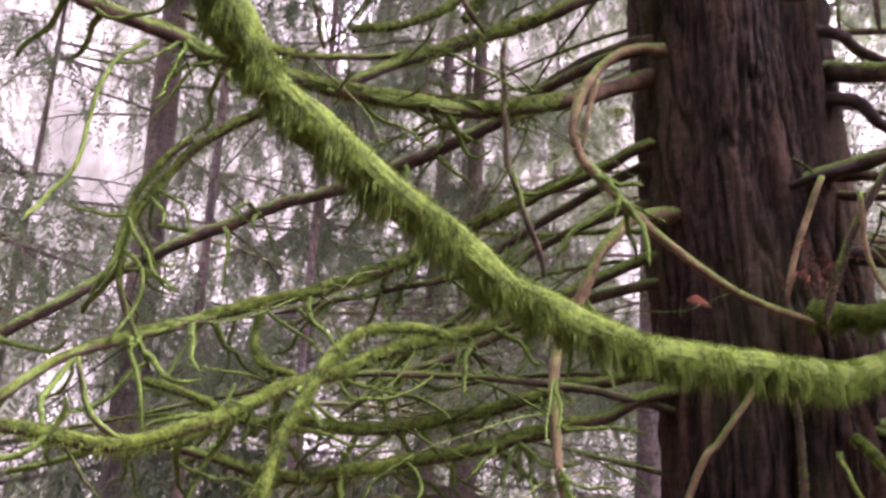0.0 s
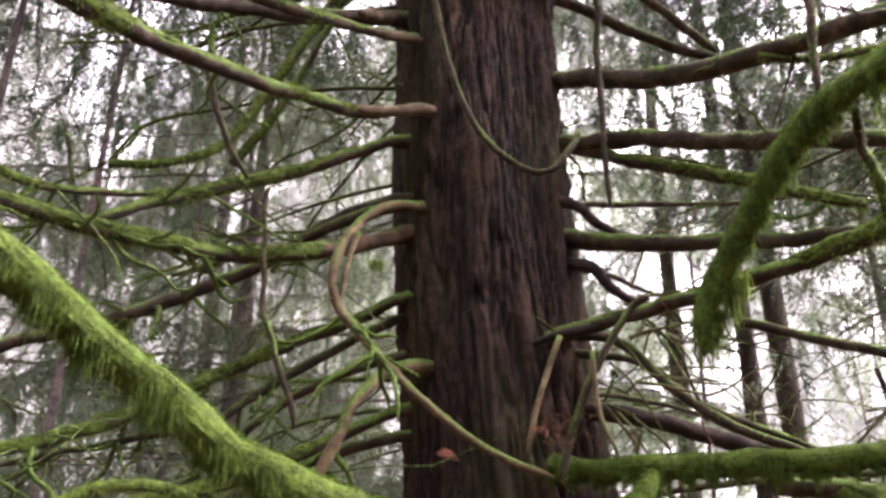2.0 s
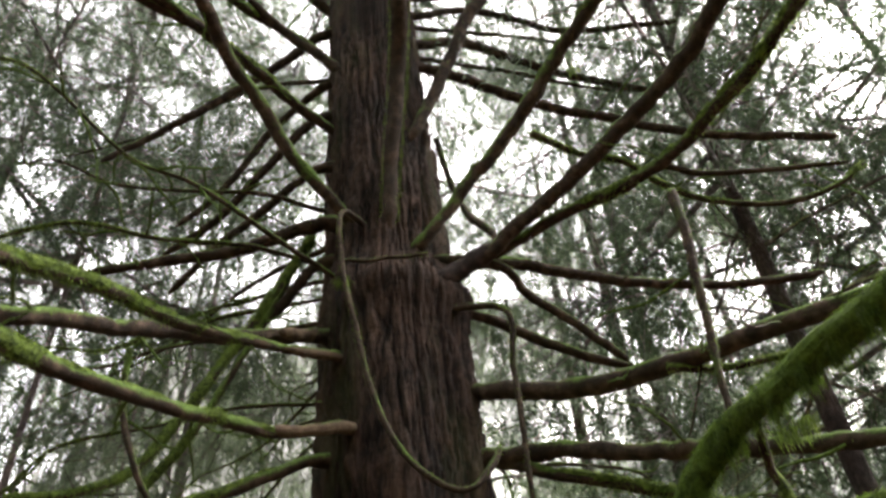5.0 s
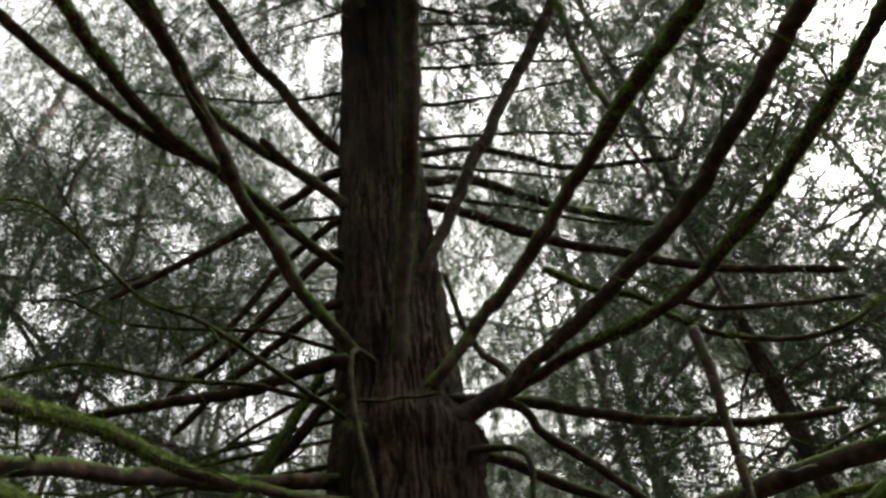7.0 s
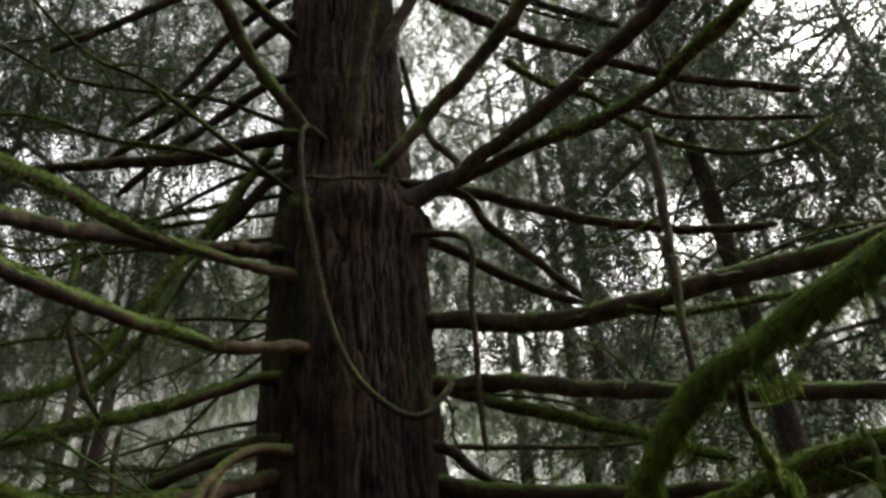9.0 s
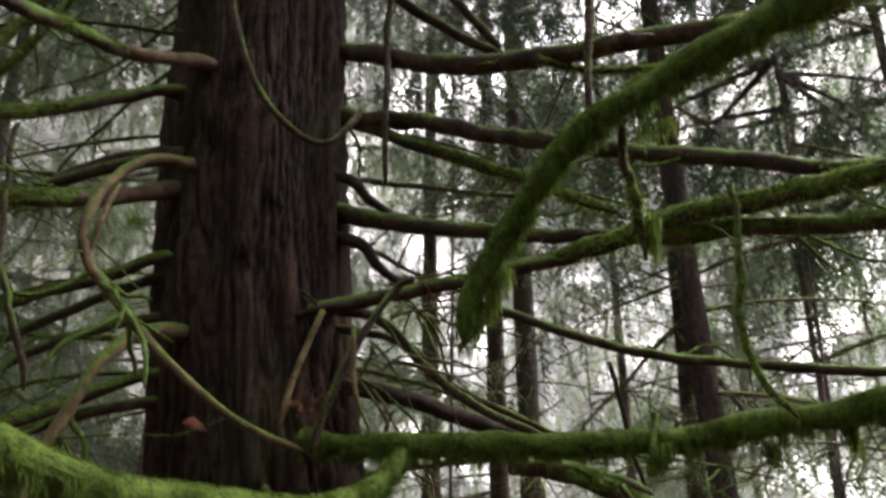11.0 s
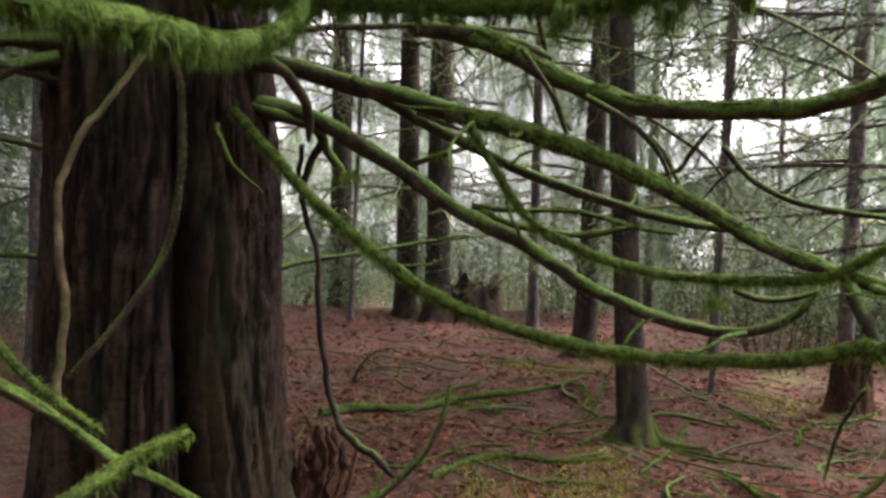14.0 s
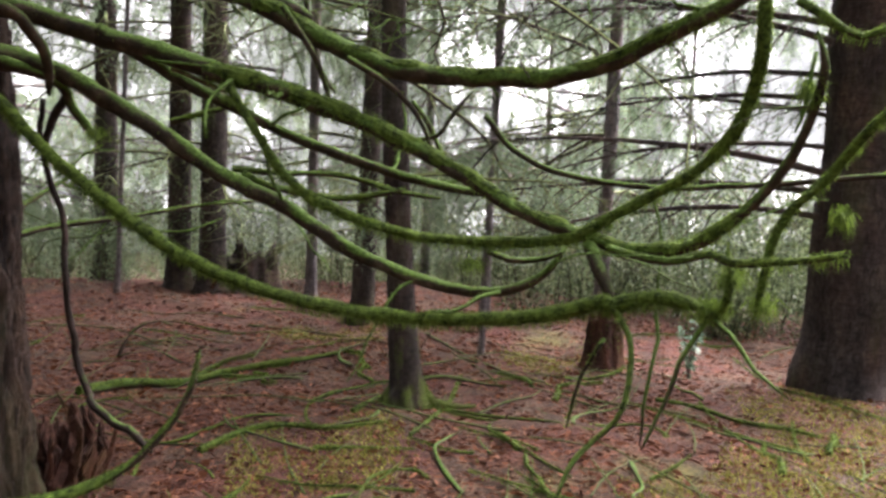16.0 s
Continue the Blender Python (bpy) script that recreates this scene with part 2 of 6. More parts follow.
def tube(c, r, count, rng, rough=0.1):
    """Vertices and faces of an uneven round limb along the curve c with radii r, closed at both ends."""
    _, u, v = frames_along(c)
    n = len(c)
    a = np.linspace(0, 2 * np.pi, count, endpoint=False)
    rr = r[:, None] * (1 + rough * 1.8 * lumps(rng, n, count, 4))
    rr[-1] *= 0.35
    if n > 6:
        rr[-2] *= 0.75
    ring = c[:, None] + rr[..., None] * (np.cos(a)[None, :, None] * u[:, None] + np.sin(a)[None, :, None] * v[:, None])
    verts = np.vstack([ring.reshape(-1, 3), c[:1], c[-1:]])
    i, j = np.meshgrid(np.arange(n - 1), np.arange(count), indexing="ij")
    q = np.stack([i * count + j, i * count + (j + 1) % count, (i + 1) * count + (j + 1) % count, (i + 1) * count + j], -1).reshape(-1, 4)
    faces = q.tolist()
    for k in range(count):
        faces.append([(k + 1) % count, k, n * count])
        faces.append([(n - 1) * count + k, (n - 1) * count + (k + 1) % count, n * count + 1])
    return verts, faces


def blades(root, way, length, width, rng, bend=0.35):
    """Curved pointed blades of three triangles each, growing from root along way and sagging."""
    n = len(root)
    side = np.cross(way, rng.normal(size=(n, 3)))
    side /= np.linalg.norm(side, axis=1)[:, None] + 1e-9
    l, w = length[:, None], width[:, None]
    sag = np.array((0, 0, -1.0))[None] * l * bend
    mid, tip = root + way * l * 0.55 + sag * 0.3, root + way * l + sag
    v = np.stack([root - side * w * 0.5, root + side * w * 0.5, mid + side * w * 0.4, mid - side * w * 0.4, tip], 1).reshape(-1, 3)
    k = np.arange(n)[:, None] * 5
    f = np.concatenate([k + np.array([[0, 1, 2]]), k + np.array([[0, 2, 3]]), k + np.array([[3, 2, 4]])], 1).reshape(-1, 3)
    return v, f


def moss_coat(c, r, level, rng, density=1.0, bare=0.0):
    """Moss on a limb: a lumpy mat on its upper side and hair that stands off above and hangs below."""
    tang, u, v = frames_along(c)
    length = np.linalg.norm(np.diff(c, axis=0), axis=1).sum()
    up = np.array((0, 0, 1.0))
    lift = {2: 0.3, 3: 0.1, 4: 0.08}[level]
    fat = {2: 1.0, 3: 1.1, 4: 1.0}[level]
    patch = 0.5 + 0.5 * np.sin(np.cumsum(rng.normal(0, 0.35, len(c))) + rng.uniform(0, 6))
    cover = np.clip(patch * 1.6 + 0.15, 0.3, 1) if level == 2 else np.clip(patch + 0.6, 0.6, 1)
    along = np.concatenate([[0], np.cumsum(np.linalg.norm(np.diff(c, axis=0), axis=1))])
    if bare:
        cover = cover * np.clip((along - bare * 0.5) / bare, 0, 1)
    mat_r = r * fat * ((0.64 + 0.4 * cover) if level == 2 else (0.8 + 0.25 * cover)) * (np.clip(0.55 + along / bare * 0.4, 0, 1) if bare else 1)
    verts, faces = tube(c + up * (r * lift)[:, None], mat_r, 16 if level == 3 else 12, rng, 0.2)
    n = int(length * np.mean(r) / 0.03 * {2: 4000, 3: 15500, 4: 6200}[level] * density)
    s = rng.uniform(0, len(c) - 1.001, n)
    i = s.astype(int)
    f = (s - i)[:, None]
    keep = rng.uniform(size=n) < cover[i]
    i, f = i[keep], f[keep]
    n = len(i)
    a = rng.uniform(0, 2 * np.pi, n)
    rad = np.cos(a)[:, None] * u[i] + np.sin(a)[:, None] * v[i]
    p = c[i] * (1 - f) + c[i + 1] * f + up * (r[i] * lift)[:, None] + rad * (mat_r[i] * 0.93)[:, None]
    below = np.clip(-rad[:, 2], 0, 1)
    way = rad * 0.75 + rng.normal(0, 0.35, (n, 3)) - up[None] * (0.15 + 0.9 * below)[:, None]
    way /= np.linalg.norm(way, axis=1)[:, None]
    base = {2: 0.013, 3: 0.013, 4: 0.010}[level]
    ln = base * rng.uniform(0.5, 1.5, n) * (1 + below * {2: 0.5, 3: 1.5, 4: 0.8}[level]) * cover[i]
    if level == 3:
        at = i + f[:, 0]
        clump = np.clip(0.55 + 0.5 * np.sin(at * 2.1 + 1.5 * np.sin(at * 0.37)) + 0.35 * np.sin(at * 5.3 + 2 * a), 0.1, 1.5)
        hangs = (rad[:, 2] < 0.7) & (rng.uniform(size=n) < 0.85)
        way = np.where(hangs[:, None], rad * 0.25 + np.array((0, 0, -1.0))[None] + rng.normal(0, 0.1, (n, 3)), way)
        way /= np.linalg.norm(way, axis=1)[:, None]
        ln = np.where(hangs, (0.01 + 0.42 * r[i]) * clump * rng.uniform(0.35, 1.2, n) * 1.55, ln)
    bv, bf = blades(p, way, ln, rng.uniform(0.0014, 0.0028, n) * (0.75 if level == 3 else 1.0), rng)
    return np.vstack([verts, bv]), faces + (bf + len(verts)).tolist()


def moss_tufts(c, r, rng, per_metre=900):
    """Sparse moss hair on the upper side of a limb, in patches."""
    _, u, v = frames_along(c)
    length = np.linalg.norm(np.diff(c, axis=0), axis=1).sum()
    n = max(12, int(length * per_metre))
    s = rng.uniform(0, len(c) - 1.001, n)
    patch = 0.5 + 0.5 * np.sin(s * 0.23 + rng.uniform(0, 6)) * np.sin(s * 0.071 + rng.uniform(0, 6))
    s = s[rng.uniform(size=n) < patch]
    i = s.astype(int)
    f, n = (s - i)[:, None], len(i)
    a = rng.uniform(0, 2 * np.pi, n)
    rad = np.cos(a)[:, None] * u[i] + np.sin(a)[:, None] * v[i]
    rad[:, 2] = np.where(rad[:, 2] < -0.2, -rad[:, 2], rad[:, 2])
    p = c[i] * (1 - f) + c[i + 1] * f + rad * (r[i] * 0.9)[:, None]
    way = rad * 0.8 + rng.normal(0, 0.4, (n, 3)) + np.array((0, 0, -0.1))[None]
    way /= np.linalg.norm(way, axis=1)[:, None]
    return blades(p, way, rng.uniform(0.005, 0.015, n), rng.uniform(0.0018, 0.0032, n), rng)


def hanging_moss(points, width, length, count, rng, spread=0.12):
    """A flag of long moss strands hanging from the line through the points."""
    s = spline(np.asarray(points, float), 0.01)
    k = rng.integers(0, len(s), count)
    p = s[k] + rng.normal(0, width, (count, 3)) * np.array((1, 1, 0.5))
    way = np.array((0, 0, -1.0))[None] + rng.normal(0, spread, (count, 3))
    way /= np.linalg.norm(way, axis=1)[:, None]
    return blades(p, way, length * rng.uniform(0.35, 1.0, count), rng.uniform(0.0015, 0.003, count), rng, 0.1)


# ---- ground ----
def ground_height(x, y):
    h = 0.05 * np.sin(x * 0.9 + 1.0) * np.cos(y * 0.7) + 0.03 * np.sin(2.3 * x + 1.7 * y) + 0.02 * np.sin(5.1 * x - 3.7 * y)
    d = np.hypot(x - 0.57, y - 3.53)
    far = np.hypot(x, y)
    # the ground falls away behind the clearing
    return h + 0.16 * np.exp(-((d / 0.9) ** 2)) - 0.075 - 0.17 * np.clip(far - 12.2, 0, 26)


rng = np.random.default_rng(4)
radii = np.concatenate([np.linspace(0.0, 16, 140)[1:], 16 * 1.12 ** np.arange(1, 32)])
angs = np.linspace(0, 2 * np.pi, 220, endpoint=False)
gx, gy = radii[:, None] * np.sin(angs)[None], radii[:, None] * np.cos(angs)[None]
gz = ground_height(gx, gy) + 0.012 * rng.normal(size=gx.shape) * (radii < 16)[:, None]
gv = np.stack([gx, gy, gz], -1).reshape(-1, 3)
gi, gj = np.meshgrid(np.arange(len(radii) - 1), np.arange(len(angs)), indexing="ij")
m_ = len(angs)
gf = np.stack([gi * m_ + gj, (gi + 1) * m_ + gj, (gi + 1) * m_ + (gj + 1) % m_, gi * m_ + (gj + 1) % m_], -1).reshape(-1, 4).tolist()
gf += [[0 * m_ + (k + 1) % m_, k, len(gv)] for k in range(m_)]
gf = [f[::-1] for f in gf]
gv = np.vstack([gv, [[0, 0, float(ground_height(0.0, 0.0))]]])
EARTH, n, l, b = material("forest_floor", 0.95)
g1 = tex(n, l, "ShaderNodeTexNoise", 45, (1, 1, 1), 8, 0.7)
g2 = tex(n, l, "ShaderNodeTexNoise", 0.55, (1, 1, 1), 5)
g3 = tex(n, l, "ShaderNodeTexNoise", 110, (1, 1, 1), 4)
g5 = tex(n, l, "ShaderNodeTexNoise", 6.5, (1, 1, 1), 7, 0.7)
g4 = tex(n, l, "ShaderNodeTexNoise", 1.7, (1, 1, 1), 6, 0.65)
soil_a = ramp(n, l, g1.outputs["Fac"], [(0.3, (0.014, 0.007, 0.006)), (0.5, (0.076, 0.027, 0.019)), (0.7, (0.19, 0.075, 0.05))])
soil_b = ramp(n, l, g1.outputs["Fac"], [(0.3, (0.014, 0.009, 0.007)), (0.5, (0.062, 0.036, 0.023)), (0.7, (0.17, 0.105, 0.067))])
soil = n.new("ShaderNodeMix")
soil.data_type = "RGBA"
l.new(ramp(n, l, g4.outputs["Fac"], [(0.42, (0, 0, 0)), (0.58, (1, 1, 1))]).outputs["Color"], soil.inputs["Factor"])
l.new(soil_a.outputs["Color"], soil.inputs["A"])
l.new(soil_b.outputs["Color"], soil.inputs["B"])
mossy = ramp(n, l, g1.outputs["Fac"], [(0.3, (0.045, 0.05, 0.012)), (0.65, (0.19, 0.2, 0.05))])
cover_ = ramp(n, l, g2.outputs["Fac"], [(0.6, (0, 0, 0)), (0.74, (0.75, 0.75, 0.75))])
floor_c = mix(n, l, cover_.outputs["Color"], soil.outputs["Result"], mossy.outputs["Color"])
blotch = ramp(n, l, g5.outputs["Fac"], [(0.34, (0.4, 0.36, 0.36)), (0.5, (0.9, 0.88, 0.88)), (0.66, (1.45, 1.35, 1.25))])
l.new(mix(n, l, 0.85, floor_c, blotch.outputs["Color"], "MULTIPLY"), b.inputs["Base Color"])
bump(n, l, b, g1.outputs["Fac"], 1.0, 0.03)
ground = new("ground", mesh("ground", gv, gf, EARTH, True))
tagged(ground, "forest floor of reddish-brown needle litter with mossy patches", "ground", kind="structure")

# ---- the great cedar: trunk ----
cedar = new("cedar_tree")
cedar.location = (0.57, 3.53, 0.0)
tagged(cedar, "old cedar with furrowed red-brown trunk and many mossy limbs", "tree")


def trunk_axis(z):
    return np.stack([0.60 - 0.062 * z + 0.002 * z**2 + 0.05 * np.exp(-(((z - 1.8) / 0.8) ** 2)), 3.53 + 0 * z], -1)


def trunk_radius(z):
    return 0.405 - 0.009 * z + 0.17 * np.exp(-z / 0.35) + 0.04 * np.exp(-((z - 1.0) / 0.9) ** 2) - 0.035 / (1 + np.exp(-(z - 4.78) / 0.06))


def fluted(a, z):
    """Buttresses and long vertical furrows of the trunk, in metres of radius."""
    w = a + 0.05 * np.sin(1.3 * z) + 0.03 * np.sin(3.1 * z + 1)
    root = np.exp(-z / 0.75) * (0.035 * np.sin(5 * w + 0.8) + 0.045 * np.sin(3 * w + 2.0)) - 0.09 * np.exp(-z / 0.5) * np.cos(w)
    # the foot is several stems grown together: deep clefts between them close higher up
    cleft = 0.0
    for at, depth, width, top in ((-1.50, 0.24, 0.10, 2.2), (-2.35, 0.08, 0.09, 1.4), (-1.28, 0.05, 0.05, 1.6)):
        cleft = cleft - depth * np.exp(-(((w - at + 0.05 * np.sin(2.2 * z + at)) / width) ** 2)) * np.clip((top - z) / 0.8, 0, 1)
    # a swollen ring under the whorl of upright limbs, and folds where the great limbs leave
    ring = 0.05 * np.exp(-(((z - 4.6) / 0.13) ** 2)) * (0.55 + 0.45 * np.cos(w + 0.7)) + 0.018 * np.exp(-(((z - 3.55) / 0.06) ** 2)) * np.sin(3 * w) ** 2
    fold = 0.016 * np.sin(4 * w + 0.7 * z + 0.6 * np.sin(1.9 * z)) + 0.012 * np.sin(7 * w - 1.3 * z + 2) * np.sin(1.1 * z + 0.5)
    fold = fold * (0.25 + 0.75 * np.clip((z - 1.6) / 1.2, 0, 1))
    return root + cleft + ring + fold + 0.004 * np.sin(11 * w + 1.6 * z)


na, nz = 360, 500
tz = np.concatenate([np.linspace(-0.15, 7, 450), np.linspace(7, 17, nz - 449)[1:]])
ta = np.linspace(-np.pi, np.pi, na, endpoint=False)
A, Z = np.meshgrid(ta, tz)
R = trunk_radius(np.clip(Z, 0, None)) + fluted(A, np.clip(Z, 0, None))
fib = np.zeros_like(R)
for i in range(len(tz)):
    for j in range(na):
        q = Vector((math.cos(ta[j]) * 4.6, math.sin(ta[j]) * 4.6, tz[i] * 1.5 + 0.7 * math.sin(2 * ta[j] + 1.3 * tz[i])))
        w = Vector((math.cos(ta[j]) * 12, math.sin(ta[j]) * 12, tz[i] * 3.2 + 1.6 * noise.noise(q * 0.7)))
        g = Vector((math.cos(ta[j]) * 26, math.sin(ta[j]) * 26, tz[i] * 13))
        fib[i, j] = min(abs(noise.noise(q)) * 1.3, 0.3) + 0.45 * abs(noise.noise(w)) + 0.24 * noise.noise(g)
R = R + 0.075 * (np.clip(fib, 0, 0.6) - 0.25)
AX = trunk_axis(Z)
tv = np.stack([AX[..., 0] + R * np.cos(A), AX[..., 1] + R * np.sin(A), Z], -1).reshape(-1, 3)
ii, jj = np.meshgrid(np.arange(nz - 1), np.arange(na), indexing="ij")
tf = np.stack([ii * na + jj, ii * na + (jj + 1) % na, (ii + 1) * na + (jj + 1) % na, (ii + 1) * na + jj], -1).reshape(-1, 4)
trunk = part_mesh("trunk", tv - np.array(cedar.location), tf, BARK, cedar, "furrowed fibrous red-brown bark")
ridge = trunk.data.attributes.new("ridge", "FLOAT", "POINT")
ridge.data.foreach_set("value", np.clip(fib * 2.2, 0, 1).ravel().astype(np.float32))

# ---- limbs of the cedar ----
limb_rng = np.random.default_rng(11)
BASE = np.array(cedar.location)
MOSS_LABEL = {2: "short green moss", 3: "long shaggy bright green moss", 4: "velvety bright green moss"}


def curl(start, way, length, wander, rise, rng, steps=6):
    """A wandering twig line from start."""
    q = [np.array(start)]
    for _ in range(steps):
        q.append(q[-1] + way * length / steps)
        way = way + rng.normal(0, wander, 3) + np.array((0, 0, rng.uniform(-rise, rise)))
        way = way / np.linalg.norm(way)
    return np.array(q)


def limb(level, r0, r1, points, name="branch", twigs=None):
    """One limb of the cedar with its moss coat and small hanging twigs. level: 0 bare to 3 shaggy; twigs: how many a metre."""
    rng = limb_rng
    bare_wood = {5: 4, 6: 5}.get(level)
    level = 0 if bare_wood else level
    pts = np.array(points, float)
    if twigs is None:
        twigs = 11.0 if pts[:, 0].mean() < 0.2 and 1.65 < pts[:, 2].mean() < 3.2 else 2.2
    rad = np.linspace(r0, r1, len(pts))
    axis = trunk_axis(pts[0, 2])
    gap = np.hypot(*(pts[0, :2] - axis)) - trunk_radius(pts[0, 2])
    rooted = gap < 0.3 and r0 > 0.012 and level < 3
    if rooted:
        back = (pts[0] - pts[1]) / np.linalg.norm(pts[0] - pts[1])
        to_axis = np.array([axis[0] - pts[0, 0], axis[1] - pts[0, 1], 0.0])
        way = 0.45 * back + to_axis / np.linalg.norm(to_axis)
        inner = pts[0] + way / np.linalg.norm(way) * (max(gap, 0) * 1.2 + 0.15)
        pts = np.vstack([inner, pts])
        rad = np.concatenate([[r0 * (1.0 if bare_wood else 1.75)], rad])
    s = spline(np.column_stack([pts, rad]), 0.03)
    c, r = s[:, :3] - BASE, np.clip(s[:, 3], 0.004, None)
    c = c + (0.7 if r0 < 0.012 else 0.1 if level >= 3 else 0.15) * r[:, None] * np.column_stack([np.convolve(rng.normal(0, 1, len(c) + 8), np.ones(9) / 3.0, "valid") for _ in range(3)])
    wood = r * {0: 1.0, 1: 0.97, 2: 0.88, 3: 0.62, 4: 0.75}[level]
    v, f = tube(c, wood, 12 if r0 > 0.02 else 8, rng, 0.07)
    ob = part_mesh(name, v, f, LIMB[bare_wood or min(level, 3)], cedar)
    if level >= 2 and r0 > 0.009:
        mv, mf = moss_coat(c, r * {2: 0.95, 3: 0.8, 4: 0.92}[level], level, rng, 1.0, 0.55 if rooted else 0.0)
        part_mesh("moss", mv, mf, MOSS_LONG if level == 3 else MOSS, ob, MOSS_LABEL[level], smooth=False, kind="stuff")
    elif level == 1:
        mv, mf = moss_tufts(c, r, rng)
        part_mesh("moss", mv, mf, MOSS, ob, "thin patchy moss", smooth=False, kind="stuff")
    length = np.linalg.norm(np.diff(c, axis=0), axis=1).sum()
    for _ in range(int(length * (twigs if level < 3 else 0.0)) if r0 > 0.012 else 0):
        k = rng.integers(int(len(c) * 0.34), len(c) - 1)
        if np.hypot(c[k, 0], c[k, 1]) < 0.8:
            continue
        out = rng.normal(size=3)
        out[2] = rng.uniform(-0.9, 0.35)
        out /= np.linalg.norm(out)
        if rng.uniform() < 0.72 and level != 3:
            hooked = twigs > 8
            if hooked:
                out[2] = -abs(out[2]) - 0.4
                out /= np.linalg.norm(out)
            q = curl(c[k], out, rng.uniform(0.15, 0.42) if hooked else rng.uniform(0.18, 0.55), 0.26 if hooked else 0.17, 0.28, rng)
            if np.hypot(q[:, 0], q[:, 1]).min() < 0.66:
                continue
            tr = rng.uniform(0.005, 0.0105) if hooked else rng.uniform(0.003, 0.0065)
            ts = spline(np.column_stack([q, np.linspace(tr * 1.2, tr * 0.7, len(q))]), 0.025)
            wv, wf = tube(ts[:, :3], ts[:, 3], 6, rng, 0.14)
            hv, hf = moss_tufts(ts[:, :3], ts[:, 3], rng, 1300 if hooked else 700)
            part_mesh("twig", np.vstack([wv, hv]), wf + (hf + len(wv)).tolist(), LIMB[3], ob, "small curling twig wrapped in moss")
        else:
            q = curl(c[k], out, rng.uniform(0.3, 0.9), 0.14, 0.12, rng)
            if np.hypot(q[:, 0], q[:, 1]).min() < 0.66:
                continue
            tr = rng.uniform(0.0016, 0.0038)
            ts = spline(np.column_stack([q, np.linspace(tr * 1.3, tr * 0.5, len(q))]), 0.05)
            wv, wf = tube(ts[:, :3], ts[:, 3], 5, rng, 0.1)
            part_mesh("twig", wv, wf, LIMB[1 if rng.uniform() < 0.6 else 2], ob)
    return ob


limb(2, 0.038, 0.057, [(0.099, 3.258, 5.111), (-0.065, 3.166, 5.253), (-0.363, 2.994, 5.597), (-0.599, 2.753, 5.863), (-0.827, 2.435, 6.131), (-1.033, 2.076, 6.244), (-1.115, 1.925, 6.288), (-1.281, 1.631, 6.389), (-1.471, 1.294, 6.505)])
limb(2, 0.031, 0.037, [(0.024, 3.526, 6.804), (-0.222, 3.419, 6.996), (-0.560, 3.177, 6.919), (-0.775, 2.978, 6.871), (-0.939, 2.728, 6.766), (-1.093, 2.502, 6.863), (-1.287, 2.211, 6.869), (-1.510, 1.878, 6.875)])
limb(2, 0.038, 0.039, [(0.046, 3.420, 6.002), (-0.312, 3.199, 6.096), (-0.578, 2.957, 6.110), (-0.844, 2.685, 6.054), (-1.101, 2.373, 5.980), (-1.348, 2.013, 6.002), (-1.389, 1.850, 5.956), (-1.558, 1.544, 5.952), (-1.750, 1.194, 5.948)])
limb(2, 0.033, 0.033, [(-0.773, 2.766, 6.083), (-1.008, 2.573, 5.995), (-1.253, 2.414, 6.018), (-1.458, 2.173, 5.944), (-1.601, 1.940, 5.851), (-1.800, 1.669, 5.766), (-2.028, 1.358, 5.669)])
limb(1, 0.044, 0.052, [(-0.101, 3.536, 7.656), (-0.317, 3.425, 7.816), (-0.602, 3.257, 8.149), (-0.929, 3.025, 8.395), (-1.073, 2.877, 8.549), (-1.300, 2.694, 8.752), (-1.560, 2.484, 8.985)])
RISING = [(0.324, 3.217, 5.012), (0.342, 3.043, 5.527), (0.360, 2.832, 5.955), (0.345, 2.481, 6.306), (0.331, 2.188, 6.798), (0.319, 1.988, 6.994), (0.308, 1.784, 7.289), (0.296, 1.551, 7.626)]
limb(1, 0.043, 0.066, RISING)
limb(2, 0.040, 0.057, [(0.508, 3.217, 4.921), (0.741, 3.122, 5.224), (0.934, 2.958, 5.458), (1.116, 2.774, 5.683), (1.476, 2.234, 6.057), (1.664, 1.745, 6.050), (1.722, 1.448, 5.937), (1.825, 1.117, 5.897), (1.944, 0.740, 5.851)])
limb(2, 0.026, 0.031, [(1.476, 2.234, 6.067), (1.424, 2.250, 6.449), (1.402, 2.238, 6.832), (1.380, 2.196, 7.346), (1.363, 2.175, 7.705), (1.343, 2.151, 8.116)])
limb(1, 0.040, 0.060, [(0.495, 3.276, 5.895), (0.717, 3.177, 6.450), (0.888, 3.079, 6.944), (1.130, 2.908, 7.538), (1.423, 2.666, 8.135), (1.574, 2.507, 8.470), (1.714, 2.380, 8.775), (1.875, 2.235, 9.124)])
limb(1, 0.040, 0.052, [(0.835, 3.207, 4.811), (0.977, 3.103, 4.922), (1.221, 2.957, 5.084), (1.494, 2.699, 5.269), (1.736, 2.361, 5.375), (1.863, 1.900, 5.426), (1.976, 1.427, 5.483), (1.974, 1.254, 5.437), (2.033, 0.909, 5.453), (2.101, 0.515, 5.472)])
limb(2, 0.034, 0.037, [(0.815, 3.258, 4.820), (1.161, 3.092, 4.962), (1.466, 2.845, 4.974), (1.739, 2.546, 4.997), (1.929, 2.125, 5.055), (2.083, 1.639, 5.118), (2.146, 1.246, 5.123), (2.205, 0.880, 5.150), (2.262, 0.450, 5.190)])
limb(5, 0.055, 0.046, [(0.601, 3.261, 4.659), (0.723, 3.239, 4.750), (0.896, 3.186, 4.871)])
limb(1, 0.039, 0.024, [(0.855, 3.409, 4.949), (1.110, 3.438, 4.968), (1.355, 3.457, 4.937), (1.956, 3.503, 4.934), (2.424, 3.439, 4.912), (2.839, 3.364, 4.949)])
